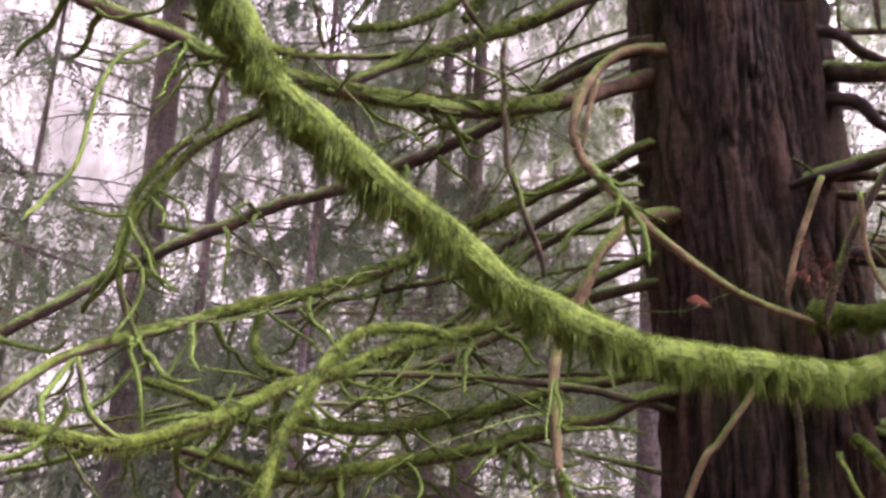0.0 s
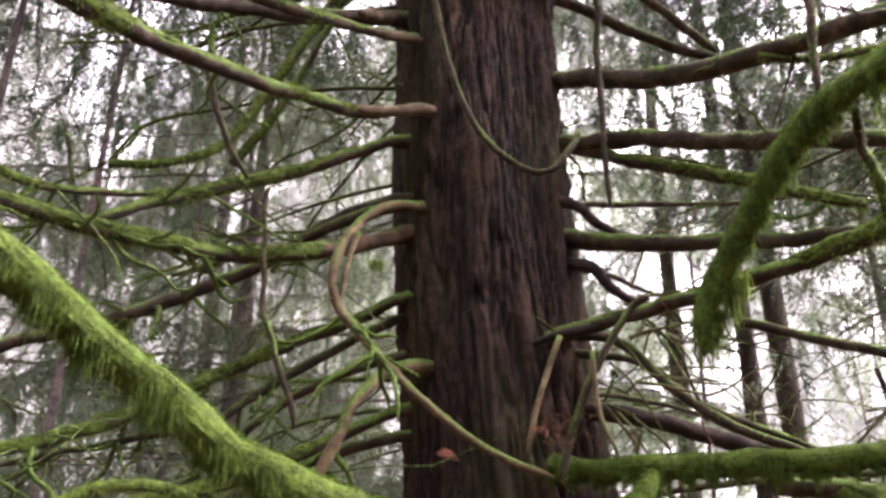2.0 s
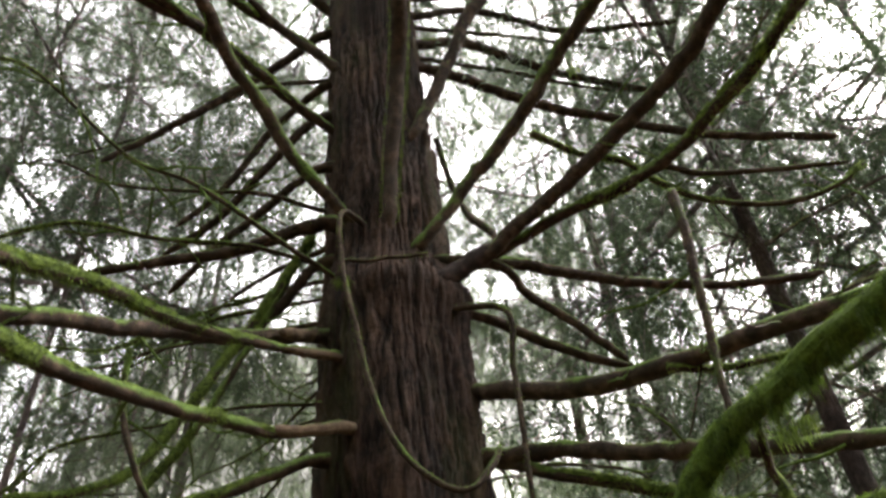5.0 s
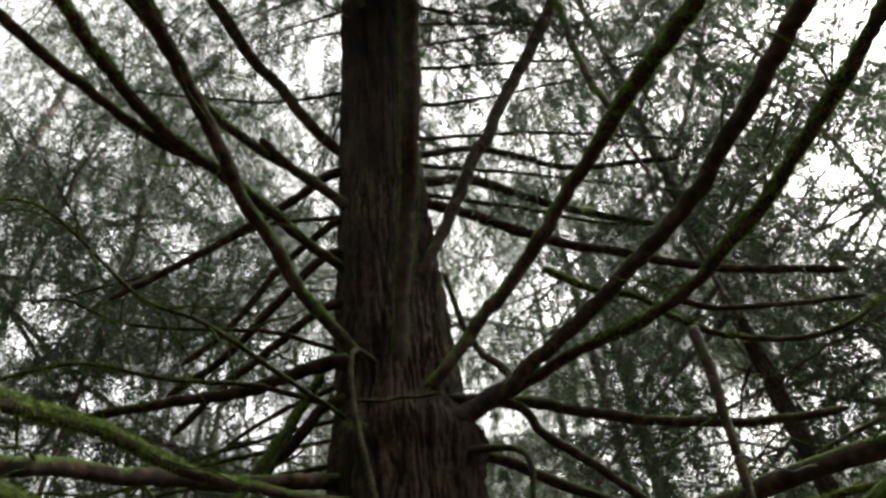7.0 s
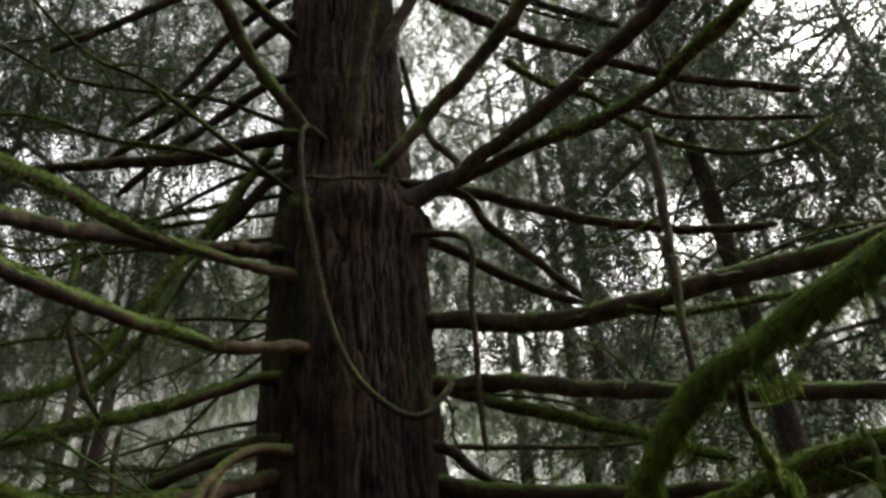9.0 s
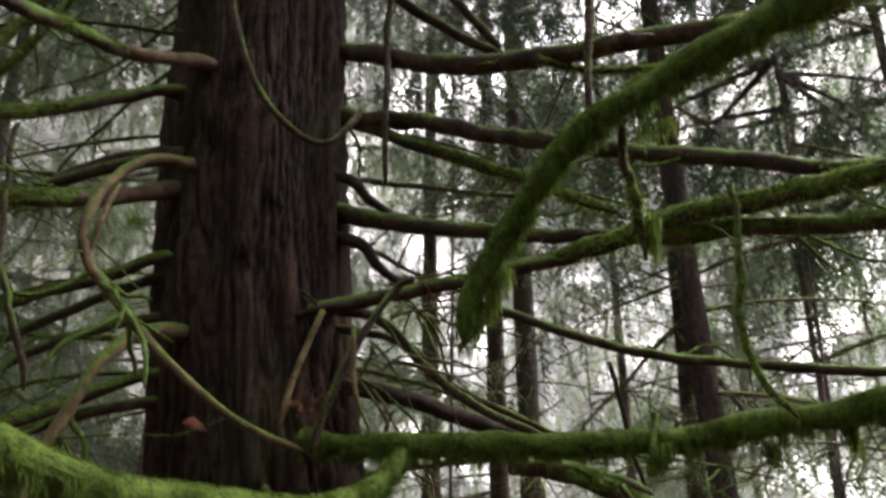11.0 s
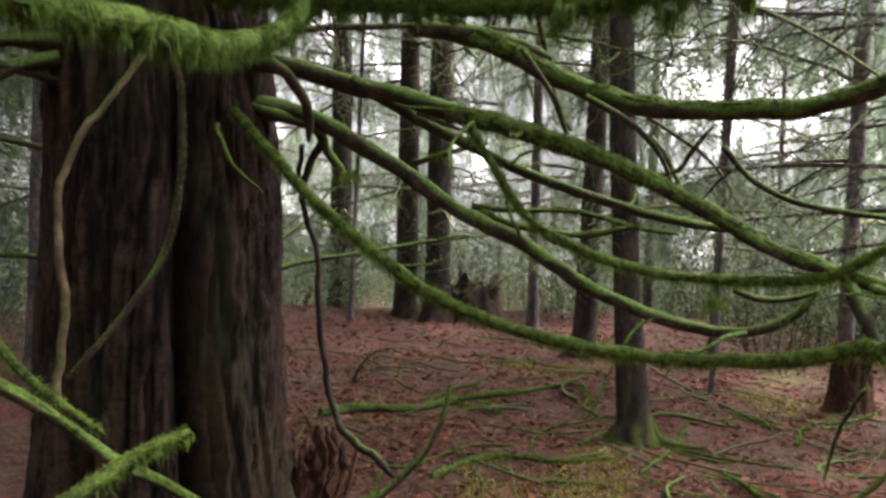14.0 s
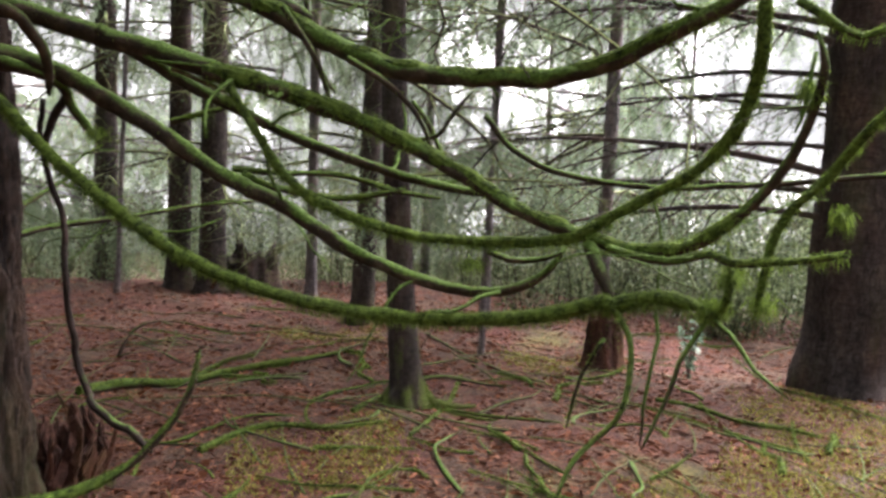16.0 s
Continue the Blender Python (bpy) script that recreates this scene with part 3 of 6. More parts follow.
limb(1, 0.047, 0.039, [(0.758, 3.322, 4.026), (0.860, 3.191, 3.956), (1.065, 3.008, 3.845), (1.299, 2.813, 3.785), (1.553, 2.567, 3.745), (1.755, 2.311, 3.696), (1.948, 2.023, 3.606), (2.087, 1.769, 3.523)])
limb(2, 0.016, 0.015, [(1.380, 2.661, 3.715), (1.614, 2.648, 3.713), (1.888, 2.593, 3.752), (2.131, 2.538, 3.801)])
limb(1, 0.043, 0.025, [(-0.054, 3.359, 5.110), (-0.452, 3.481, 5.057), (-0.838, 3.561, 5.004), (-1.254, 3.539, 4.870)])
limb(2, 0.024, 0.031, [(0.062, 3.290, 4.207), (-0.213, 3.059, 4.067), (-0.416, 2.776, 3.907), (-0.600, 2.593, 3.837), (-0.802, 2.316, 3.760), (-0.961, 2.029, 3.598), (-1.072, 1.865, 3.493)])
limb(1, 0.038, 0.033, [(-0.020, 3.368, 4.367), (-0.326, 3.148, 4.176), (-0.610, 2.896, 3.996), (-0.864, 2.623, 3.815), (-1.034, 2.340, 3.611), (-1.177, 2.172, 3.484)])
limb(2, 0.025, 0.038, [(0.116, 3.259, 3.795), (-0.128, 3.070, 3.644), (-0.332, 2.859, 3.553), (-0.495, 2.626, 3.453), (-0.638, 2.381, 3.363), (-0.771, 2.228, 3.333), (-0.850, 1.995, 3.240), (-0.942, 1.843, 3.205)])
limb(2, 0.033, 0.022, [(0.005, 3.363, 3.683), (-0.208, 3.255, 3.542), (-0.361, 3.197, 3.430), (-0.666, 2.998, 3.215), (-0.838, 2.860, 3.082), (-0.990, 2.704, 2.928)])
limb(2, 0.013, 0.017, [(-0.717, 2.939, 3.164), (-1.011, 2.751, 3.050), (-1.175, 2.586, 2.987), (-1.297, 2.415, 2.985), (-1.419, 2.283, 2.984)])
limb(2, 0.036, 0.023, [(0.068, 3.374, 3.239), (-0.155, 3.256, 3.117), (-0.359, 3.037, 2.975), (-0.563, 2.968, 2.932), (-0.827, 2.755, 2.879), (-1.062, 2.578, 2.866), (-1.267, 2.327, 2.843), (-1.398, 2.133, 2.841), (-1.498, 1.947, 2.829), (-1.558, 1.772, 2.827)])
limb(1, 0.034, 0.020, [(0.047, 3.390, 3.401), (-0.237, 3.442, 3.319), (-0.542, 3.477, 3.116), (-0.755, 3.440, 2.981), (-0.999, 3.390, 2.857), (-1.223, 3.322, 2.733), (-1.446, 3.232, 2.640), (-1.730, 3.100, 2.455), (-1.952, 2.974, 2.290), (-2.043, 2.787, 2.126), (-2.174, 2.692, 2.003), (-2.264, 2.611, 1.911)])
limb(2, 0.009, 0.012, [(-0.868, 3.269, 2.959), (-0.735, 3.298, 3.021), (-0.613, 3.327, 3.094)])
limb(2, 0.018, 0.009, [(-1.276, 2.659, 2.803), (-1.377, 2.609, 2.721), (-1.468, 2.559, 2.619), (-1.529, 2.508, 2.496), (-1.569, 2.448, 2.374), (-1.579, 2.418, 2.261), (-1.558, 2.398, 2.109), (-1.507, 2.432, 1.977), (-1.455, 2.463, 1.866)])
limb(2, 0.014, 0.009, [(-1.479, 2.558, 2.659), (-1.509, 2.497, 2.588), (-1.549, 2.457, 2.496), (-1.579, 2.437, 2.424), (-1.579, 2.408, 2.312)])
limb(2, 0.030, 0.015, [(0.049, 3.399, 2.945), (-0.155, 3.410, 2.843), (-0.398, 3.341, 2.710), (-0.632, 3.266, 2.554), (-0.876, 3.117, 2.369), (-1.111, 2.937, 2.224), (-1.304, 2.756, 2.121), (-1.466, 2.563, 2.018), (-1.547, 2.398, 1.946), (-1.617, 2.232, 1.863), (-1.657, 2.078, 1.741), (-1.706, 2.037, 1.680)])
limb(1, 0.023, 0.010, [(0.049, 3.449, 2.874), (-0.266, 3.450, 2.701), (-0.489, 3.386, 2.525), (-0.652, 3.319, 2.390), (-0.896, 3.219, 2.297), (-1.090, 3.058, 2.214), (-1.293, 2.977, 2.142)])
limb(1, 0.021, 0.010, [(0.049, 3.450, 2.711), (-0.246, 3.500, 2.609), (-0.489, 3.487, 2.444), (-0.620, 3.470, 2.299), (-0.742, 3.401, 2.175), (-0.895, 3.320, 2.032), (-1.016, 3.289, 1.919)])
limb(2, 0.029, 0.017, [(0.048, 3.399, 2.477), (-0.146, 3.358, 2.375), (-0.328, 3.254, 2.252), (-0.489, 3.190, 2.167), (-0.652, 3.061, 2.084), (-0.825, 2.920, 2.011), (-0.958, 2.780, 1.919), (-1.090, 2.628, 1.847), (-1.191, 2.474, 1.744), (-1.282, 2.320, 1.672), (-1.383, 2.207, 1.631), (-1.474, 2.084, 1.650), (-1.585, 1.998, 1.661), (-1.666, 1.937, 1.660)])
limb(1, 0.024, 0.014, [(0.057, 3.397, 2.375), (-0.126, 3.408, 2.324), (-0.298, 3.352, 2.243), (-0.499, 3.290, 2.137), (-0.702, 3.211, 2.022), (-0.864, 3.120, 1.940), (-0.997, 2.976, 1.796)])
limb(2, 0.028, 0.019, [(0.064, 3.339, 2.009), (-0.108, 3.351, 1.978), (-0.249, 3.296, 1.948), (-0.448, 3.245, 1.872), (-0.640, 3.167, 1.807), (-0.905, 3.005, 1.744), (-1.078, 2.845, 1.754), (-1.180, 2.755, 1.764)])
limb(2, 0.030, 0.016, [(0.094, 3.336, 1.948), (-0.089, 3.295, 1.855), (-0.240, 3.240, 1.805), (-0.468, 3.182, 1.728), (-0.700, 3.104, 1.663), (-0.914, 2.992, 1.611), (-1.098, 2.940, 1.570), (-1.230, 2.779, 1.590), (-1.373, 2.609, 1.641), (-1.545, 2.397, 1.671)])
limb(2, 0.013, 0.019, [(-1.516, 2.533, 1.845), (-1.374, 2.616, 1.805), (-1.241, 2.724, 1.744), (-1.078, 2.844, 1.734)])
limb(4, 0.017, 0.016, [(-0.541, 2.581, 2.013), (-0.654, 2.451, 2.022), (-0.766, 2.370, 1.991), (-0.837, 2.300, 1.899), (-0.877, 2.227, 1.776), (-0.907, 2.162, 1.653), (-0.916, 2.099, 1.510)])
limb(2, 0.008, 0.013, [(-1.496, 2.134, 1.854), (-1.465, 2.155, 1.752), (-1.424, 2.177, 1.681), (-1.363, 2.218, 1.641)])
limb(4, 0.009, 0.009, [(-1.418, 2.123, 2.811), (-1.448, 2.043, 2.709), (-1.448, 1.982, 2.576), (-1.458, 1.971, 2.464), (-1.447, 1.921, 2.332), (-1.497, 1.879, 2.240), (-1.496, 1.818, 2.159)])
limb(2, 0.015, 0.018, [(-1.233, 2.737, 2.111), (-1.243, 2.728, 1.999), (-1.181, 2.699, 1.918), (-1.059, 2.689, 1.878)])
limb(1, 0.010, 0.012, [(-0.472, 2.919, 3.197), (-0.461, 2.926, 2.954), (-0.430, 2.891, 2.730), (-0.368, 2.894, 2.506), (-0.287, 2.903, 2.283)])
limb(0, 0.021, 0.012, [(-0.003, 3.201, 3.279), (-0.156, 3.104, 3.117), (-0.216, 2.999, 2.894), (-0.185, 3.000, 2.752), (-0.063, 2.961, 2.599), (0.049, 2.930, 2.477), (0.160, 2.899, 2.365), (0.301, 2.925, 2.262), (0.453, 2.932, 2.191), (0.574, 2.928, 2.150)])
limb(0, 0.011, 0.010, [(-0.125, 3.054, 3.087), (-0.165, 3.048, 2.935), (-0.185, 3.030, 2.792)])
limb(0, 0.025, 0.016, [(0.029, 3.200, 2.589), (-0.063, 3.110, 2.487), (-0.125, 3.060, 2.395), (-0.176, 3.000, 2.242), (-0.237, 3.001, 2.100), (-0.258, 2.949, 1.978), (-0.249, 2.894, 1.825), (-0.223, 2.832, 1.561)])
limb(1, 0.010, 0.010, [(-1.093, 2.610, 3.202), (-1.073, 2.623, 3.100), (-1.052, 2.634, 3.019)])
limb(1, 0.036, 0.017, [(0.037, 3.410, 3.411), (-0.136, 3.411, 3.330), (-0.298, 3.403, 3.248), (-0.451, 3.394, 3.167)])
limb(2, 0.016, 0.025, [(-1.093, 2.987, 3.293), (-0.931, 3.084, 3.355), (-0.769, 3.182, 3.477), (-0.677, 3.250, 3.630), (-0.567, 3.326, 3.924), (-0.397, 3.389, 4.326), (-0.216, 3.453, 4.797), (-0.064, 3.461, 5.138)])
limb(2, 0.021, 0.019, [(-0.738, 3.504, 3.609), (-0.576, 3.529, 3.883), (-0.407, 3.541, 4.305), (-0.247, 3.555, 4.756), (-0.065, 3.561, 5.328)])
limb(1, 0.014, 0.013, [(-0.752, 2.868, 3.884), (-0.730, 2.874, 3.621), (-0.636, 2.902, 3.368), (-0.554, 2.928, 3.227)])
limb(1, 0.033, 0.020, [(-0.054, 3.462, 4.928), (-0.216, 3.556, 4.726), (-0.408, 3.639, 4.525), (-0.618, 3.715, 4.194), (-0.800, 3.789, 3.941)])
limb(1, 0.030, 0.020, [(-0.086, 3.459, 5.700), (-0.382, 3.641, 5.526), (-0.646, 3.702, 5.244), (-0.879, 3.864, 5.031)])
limb(1, 0.032, 0.021, [(-0.108, 3.462, 6.182), (-0.403, 3.631, 5.877), (-0.688, 3.792, 5.563), (-0.983, 3.942, 5.400)])
limb(1, 0.030, 0.019, [(-0.068, 3.464, 6.544), (-0.413, 3.736, 6.377), (-0.678, 3.904, 5.982), (-0.973, 4.043, 5.749)])
limb(1, 0.041, 0.031, [(0.054, 3.362, 6.546), (-0.140, 3.315, 6.707), (-0.376, 3.247, 6.868), (-0.601, 3.108, 6.990)])
limb(1, 0.037, 0.022, [(-0.120, 3.471, 7.176), (-0.374, 3.549, 6.913), (-0.659, 3.606, 6.639), (-0.953, 3.635, 6.346), (-1.409, 3.700, 5.940)])
limb(1, 0.024, 0.020, [(0.886, 3.257, 4.941), (0.823, 3.478, 5.399), (0.781, 3.690, 5.867), (0.729, 3.906, 6.636)])
limb(1, 0.045, 0.027, [(0.573, 3.427, 7.097), (0.931, 3.559, 7.345), (1.309, 3.667, 7.392), (1.778, 3.791, 7.388), (2.440, 3.783, 7.234)])
limb(1, 0.043, 0.028, [(0.574, 3.424, 6.786), (1.014, 3.531, 6.803), (1.463, 3.597, 6.700), (1.953, 3.602, 6.597), (2.542, 3.473, 6.314), (3.291, 3.231, 6.069)])
limb(1, 0.030, 0.023, [(0.603, 3.420, 7.468), (1.092, 3.520, 7.777), (1.776, 3.584, 7.683), (2.650, 3.402, 7.651)])
limb(1, 0.032, 0.023, [(0.724, 3.404, 4.578), (0.969, 3.443, 4.537), (1.205, 3.484, 4.446), (1.420, 3.463, 4.344), (1.593, 3.442, 4.303)])
limb(1, 0.026, 0.023, [(0.896, 3.248, 4.790), (1.050, 3.320, 4.658), (1.276, 3.350, 4.507), (1.532, 3.361, 4.274)])
limb(2, 0.021, 0.016, [(1.046, 2.774, 5.300), (1.322, 2.884, 5.296), (1.567, 2.883, 5.245), (1.730, 2.903, 5.123), (1.975, 2.884, 4.981), (2.290, 2.782, 4.859), (2.572, 2.677, 4.908), (2.763, 2.620, 5.046)])
limb(1, 0.019, 0.013, [(1.781, 2.881, 5.233), (2.015, 2.860, 5.161), (2.288, 2.777, 5.120), (2.713, 2.671, 5.097)])
limb(3, 0.036, 0.036, [(-0.785, 0.927, 2.524), (-0.745, 0.959, 2.445), (-0.714, 1.009, 2.375), (-0.660, 1.135, 2.275), (-0.629, 1.176, 2.224), (-0.578, 1.217, 2.154), (-0.505, 1.277, 2.105), (-0.430, 1.337, 2.046), (-0.350, 1.410, 1.995), (-0.260, 1.511, 1.933), (-0.137, 1.613, 1.895), (-0.003, 1.743, 1.864), (0.170, 1.928, 1.865), (0.322, 2.054, 1.875), (0.564, 2.481, 1.936), (0.756, 2.692, 2.027), (0.899, 2.853, 2.168)])
limb(3, 0.044, 0.044, [(0.584, 3.090, 2.211), (0.716, 3.017, 2.190), (0.899, 2.864, 2.178), (1.133, 2.720, 2.176), (1.357, 2.555, 2.154), (1.572, 2.371, 2.153), (1.724, 2.144, 2.161), (1.836, 1.910, 2.167), (1.907, 1.686, 2.174), (1.957, 1.549, 2.188), (2.015, 1.376, 2.215)])
limb(3, 0.040, 0.027, [(1.212, 0.791, 2.776), (1.192, 0.911, 2.768), (1.150, 1.029, 2.763), (1.117, 1.124, 2.769), (1.015, 1.233, 2.721), (0.894, 1.371, 2.656), (0.825, 1.481, 2.610), (0.765, 1.550, 2.515), (0.704, 1.619, 2.388), (0.663, 1.661, 2.295), (0.652, 1.671, 2.191)])
limb(2, 0.011, 0.012, [(0.895, 1.415, 2.644), (0.916, 1.449, 2.559), (0.958, 1.464, 2.464), (0.990, 1.481, 2.345)])
limb(5, 0.015, 0.029, [(0.619, 3.055, 2.691), (0.721, 3.034, 2.711), (0.854, 2.982, 2.741)])
limb(2, 0.031, 0.031, [(0.772, 3.023, 2.731), (0.986, 2.900, 2.770), (1.119, 2.797, 2.780), (1.211, 2.645, 2.779), (1.343, 2.471, 2.788), (1.455, 2.286, 2.798), (1.546, 2.088, 2.801), (1.679, 1.852, 2.774), (1.721, 1.684, 2.735), (1.751, 1.494, 2.701), (1.780, 1.302, 2.679)])
limb(2, 0.031, 0.028, [(1.496, 2.193, 2.768), (1.597, 2.079, 2.738), (1.668, 1.992, 2.737), (1.781, 1.763, 2.682), (1.861, 1.602, 2.647), (1.920, 1.438, 2.613)])
limb(1, 0.045, 0.023, [(0.782, 3.360, 3.228), (0.945, 3.178, 3.147), (1.149, 3.056, 3.095), (1.343, 2.922, 3.053), (1.577, 2.676, 2.979), (1.739, 2.512, 2.917)])
limb(1, 0.043, 0.025, [(0.750, 3.349, 3.713), (0.923, 3.167, 3.633), (1.128, 2.994, 3.542), (1.403, 2.759, 3.409), (1.636, 2.513, 3.276), (1.890, 2.194, 3.123), (2.046, 1.989, 3.016), (2.147, 1.809, 2.959), (2.266, 1.655, 2.925)])
limb(2, 0.033, 0.019, [(0.770, 3.349, 3.683), (1.006, 3.149, 3.511), (1.261, 3.007, 3.379), (1.403, 2.875, 3.286), (1.515, 2.764, 3.174), (1.668, 2.621, 3.061)])
limb(5, 0.024, 0.015, [(0.772, 3.276, 3.360), (0.853, 3.307, 3.309), (0.976, 3.377, 3.288), (1.108, 3.436, 3.298)])
limb(5, 0.026, 0.015, [(0.833, 3.311, 3.086), (0.905, 3.291, 2.995), (1.036, 3.360, 2.953), (1.229, 3.397, 2.942)])
limb(1, 0.019, 0.018, [(1.250, 2.845, 2.696), (1.474, 2.740, 2.602), (1.727, 2.586, 2.507), (1.959, 2.405, 2.449), (2.150, 2.227, 2.404), (2.291, 2.084, 2.372), (2.420, 1.925, 2.358)])
limb(1, 0.021, 0.015, [(0.843, 3.102, 2.700), (1.034, 3.037, 2.504), (1.226, 2.962, 2.349), (1.438, 2.916, 2.256), (1.569, 2.903, 2.205)])
limb(1, 0.015, 0.014, [(0.964, 3.169, 2.638), (1.186, 3.194, 2.493), (1.407, 3.210, 2.409), (1.690, 3.173, 2.296)])
limb(5, 0.038, 0.031, [(0.881, 3.299, 2.475), (1.133, 3.324, 2.432), (1.386, 3.329, 2.369), (1.659, 3.304, 2.307)])
limb(1, 0.014, 0.015, [(0.915, 2.820, 2.771), (0.864, 2.841, 2.741), (0.782, 2.862, 2.619), (0.689, 2.882, 2.445), (0.636, 2.900, 2.292), (0.594, 2.898, 2.139)])
limb(0, 0.012, 0.010, [(0.609, 2.905, 2.640), (0.568, 2.915, 2.528), (0.515, 2.924, 2.364), (0.483, 2.942, 2.211)])
limb(0, 0.010, 0.008, [(0.731, 2.873, 2.568), (0.729, 2.871, 2.394), (0.778, 2.857, 2.209)])
limb(1, 0.023, 0.011, [(1.376, 2.190, 4.230), (1.368, 2.197, 3.926), (1.359, 2.213, 3.670), (1.340, 2.229, 3.385), (1.342, 2.237, 3.078)])
limb(2, 0.010, 0.011, [(1.586, 1.859, 2.813), (1.577, 1.875, 2.602), (1.566, 1.888, 2.371), (1.585, 1.866, 2.237), (1.634, 1.822, 2.118)])
limb(3, 0.013, 0.014, [(1.553, 2.334, 2.234), (1.521, 2.311, 2.133), (1.500, 2.297, 2.034)])
limb(1, 0.016, 0.011, [(0.847, 3.071, 4.339), (0.860, 3.077, 3.987), (0.862, 3.076, 3.633), (0.874, 3.085, 3.259)])
limb(1, 0.014, 0.014, [(0.079, 3.025, 4.894), (0.080, 3.029, 4.531), (0.143, 3.035, 4.209), (0.228, 3.035, 3.816), (0.342, 3.031, 3.543), (0.506, 3.015, 3.382), (0.619, 2.994, 3.361), (0.720, 3.019, 3.492), (0.760, 3.058, 3.593)])
limb(1, 0.011, 0.008, [(0.070, 3.059, 4.581), (0.294, 3.068, 4.632), (0.509, 3.057, 4.672)])
limb(1, 0.038, 0.032, [(0.905, 3.177, 1.998), (1.159, 3.032, 1.915), (1.373, 2.826, 1.844), (1.588, 2.591, 1.754), (1.710, 2.458, 1.695)])
limb(2, 0.032, 0.011, [(1.404, 2.786, 1.823), (1.588, 2.591, 1.754), (1.771, 2.346, 1.656), (1.913, 2.091, 1.527), (2.034, 1.895, 1.416), (2.115, 1.731, 1.358), (2.196, 1.637, 1.325), (2.235, 1.503, 1.318), (2.252, 1.381, 1.361), (2.270, 1.260, 1.465), (2.267, 1.160, 1.588), (2.245, 1.101, 1.700), (2.203, 1.052, 1.823), (2.193, 1.073, 1.904)])
limb(2, 0.015, 0.008, [(2.176, 1.709, 1.321), (2.165, 1.596, 1.305), (2.154, 1.433, 1.299), (2.131, 1.292, 1.332), (2.079, 1.182, 1.323), (2.054, 1.021, 1.345), (2.009, 0.870, 1.377)])
limb(1, 0.036, 0.012, [(1.025, 3.181, 1.804), (1.188, 3.077, 1.702), (1.341, 2.954, 1.591), (1.475, 2.770, 1.471), (1.608, 2.576, 1.372), (1.740, 2.422, 1.252), (1.852, 2.278, 1.183), (1.923, 2.196, 1.153), (2.014, 2.114, 1.134), (2.084, 1.982, 1.154), (2.165, 1.911, 1.214), (2.206, 1.860, 1.306)])
limb(4, 0.020, 0.024, [(0.711, 3.115, 1.814), (0.842, 3.029, 1.652), (0.954, 2.936, 1.510), (1.088, 2.783, 1.369), (1.252, 2.599, 1.218), (1.426, 2.444, 1.130), (1.589, 2.280, 1.082), (1.741, 2.107, 1.063), (1.893, 1.903, 1.084), (1.984, 1.730, 1.115), (2.054, 1.567, 1.171), (2.074, 1.546, 1.162), (2.133, 1.432, 1.197), (2.171, 1.320, 1.179)])
limb(2, 0.043, 0.025, [(1.436, 3.025, 2.176), (1.558, 2.840, 2.095), (1.679, 2.654, 1.986), (1.781, 2.460, 1.906), (1.852, 2.327, 1.857), (1.964, 2.174, 1.827), (2.095, 1.920, 1.826), (2.196, 1.713, 1.879), (2.255, 1.558, 1.948), (2.311, 1.386, 2.033), (2.368, 1.284, 2.125)])
limb(1, 0.032, 0.028, [(1.375, 3.035, 2.156), (1.548, 2.841, 2.125), (1.700, 2.624, 2.026)])
limb(4, 0.017, 0.018, [(1.435, 2.694, 1.783), (1.476, 2.612, 1.653), (1.568, 2.508, 1.473), (1.690, 2.374, 1.374), (1.832, 2.200, 1.315), (1.993, 2.006, 1.305), (2.095, 1.762, 1.337), (2.156, 1.608, 1.426), (2.214, 1.454, 1.523), (2.222, 1.344, 1.606), (2.210, 1.264, 1.709), (2.178, 1.215, 1.821), (2.136, 1.186, 1.944), (2.138, 1.197, 2.045)])
limb(1, 0.025, 0.013, [(1.129, 3.043, 1.946), (1.332, 2.907, 1.813), (1.475, 2.783, 1.723), (1.658, 2.629, 1.613), (1.892, 2.413, 1.515), (2.044, 2.229, 1.466), (2.175, 2.045, 1.445)])
limb(0, 0.010, 0.006, [(1.312, 2.867, 1.823), (1.383, 2.806, 1.783), (1.486, 2.723, 1.733)])
limb(2, 0.012, 0.010, [(1.545, 2.861, 1.500), (1.698, 2.778, 1.492), (1.871, 2.675, 1.493), (2.043, 2.551, 1.444), (2.175, 2.448, 1.424)])
limb(2, 0.013, 0.008, [(1.391, 3.045, 1.651), (1.474, 2.954, 1.692), (1.596, 2.842, 1.733)])
limb(2, 0.016, 0.010, [(1.556, 2.800, 1.481), (1.658, 2.687, 1.432), (1.851, 2.564, 1.413), (2.013, 2.451, 1.454)])
limb(1, 0.022, 0.020, [(2.136, 1.710, 1.330), (2.125, 1.648, 1.241), (2.115, 1.576, 1.162)])
limb(1, 0.011, 0.009, [(2.034, 2.035, 1.264), (2.084, 1.983, 1.234), (2.145, 1.922, 1.234), (2.165, 1.821, 1.286)])
limb(2, 0.010, 0.008, [(2.064, 1.556, 1.152), (2.054, 1.484, 1.083), (2.023, 1.453, 0.961), (1.963, 1.443, 0.860), (1.860, 1.482, 0.759), (1.788, 1.482, 0.668)])
limb(2, 0.006, 0.005, [(2.134, 1.463, 1.186), (2.103, 1.422, 1.085), (2.052, 1.411, 0.942), (2.042, 1.409, 0.800)])
limb(2, 0.009, 0.006, [(2.171, 1.320, 1.158), (2.101, 1.330, 1.076), (2.082, 1.359, 0.943), (2.011, 1.379, 0.800)])
limb(2, 0.009, 0.004, [(2.171, 1.320, 1.168), (2.170, 1.228, 1.119), (2.157, 1.147, 1.049), (2.153, 1.045, 0.999)])
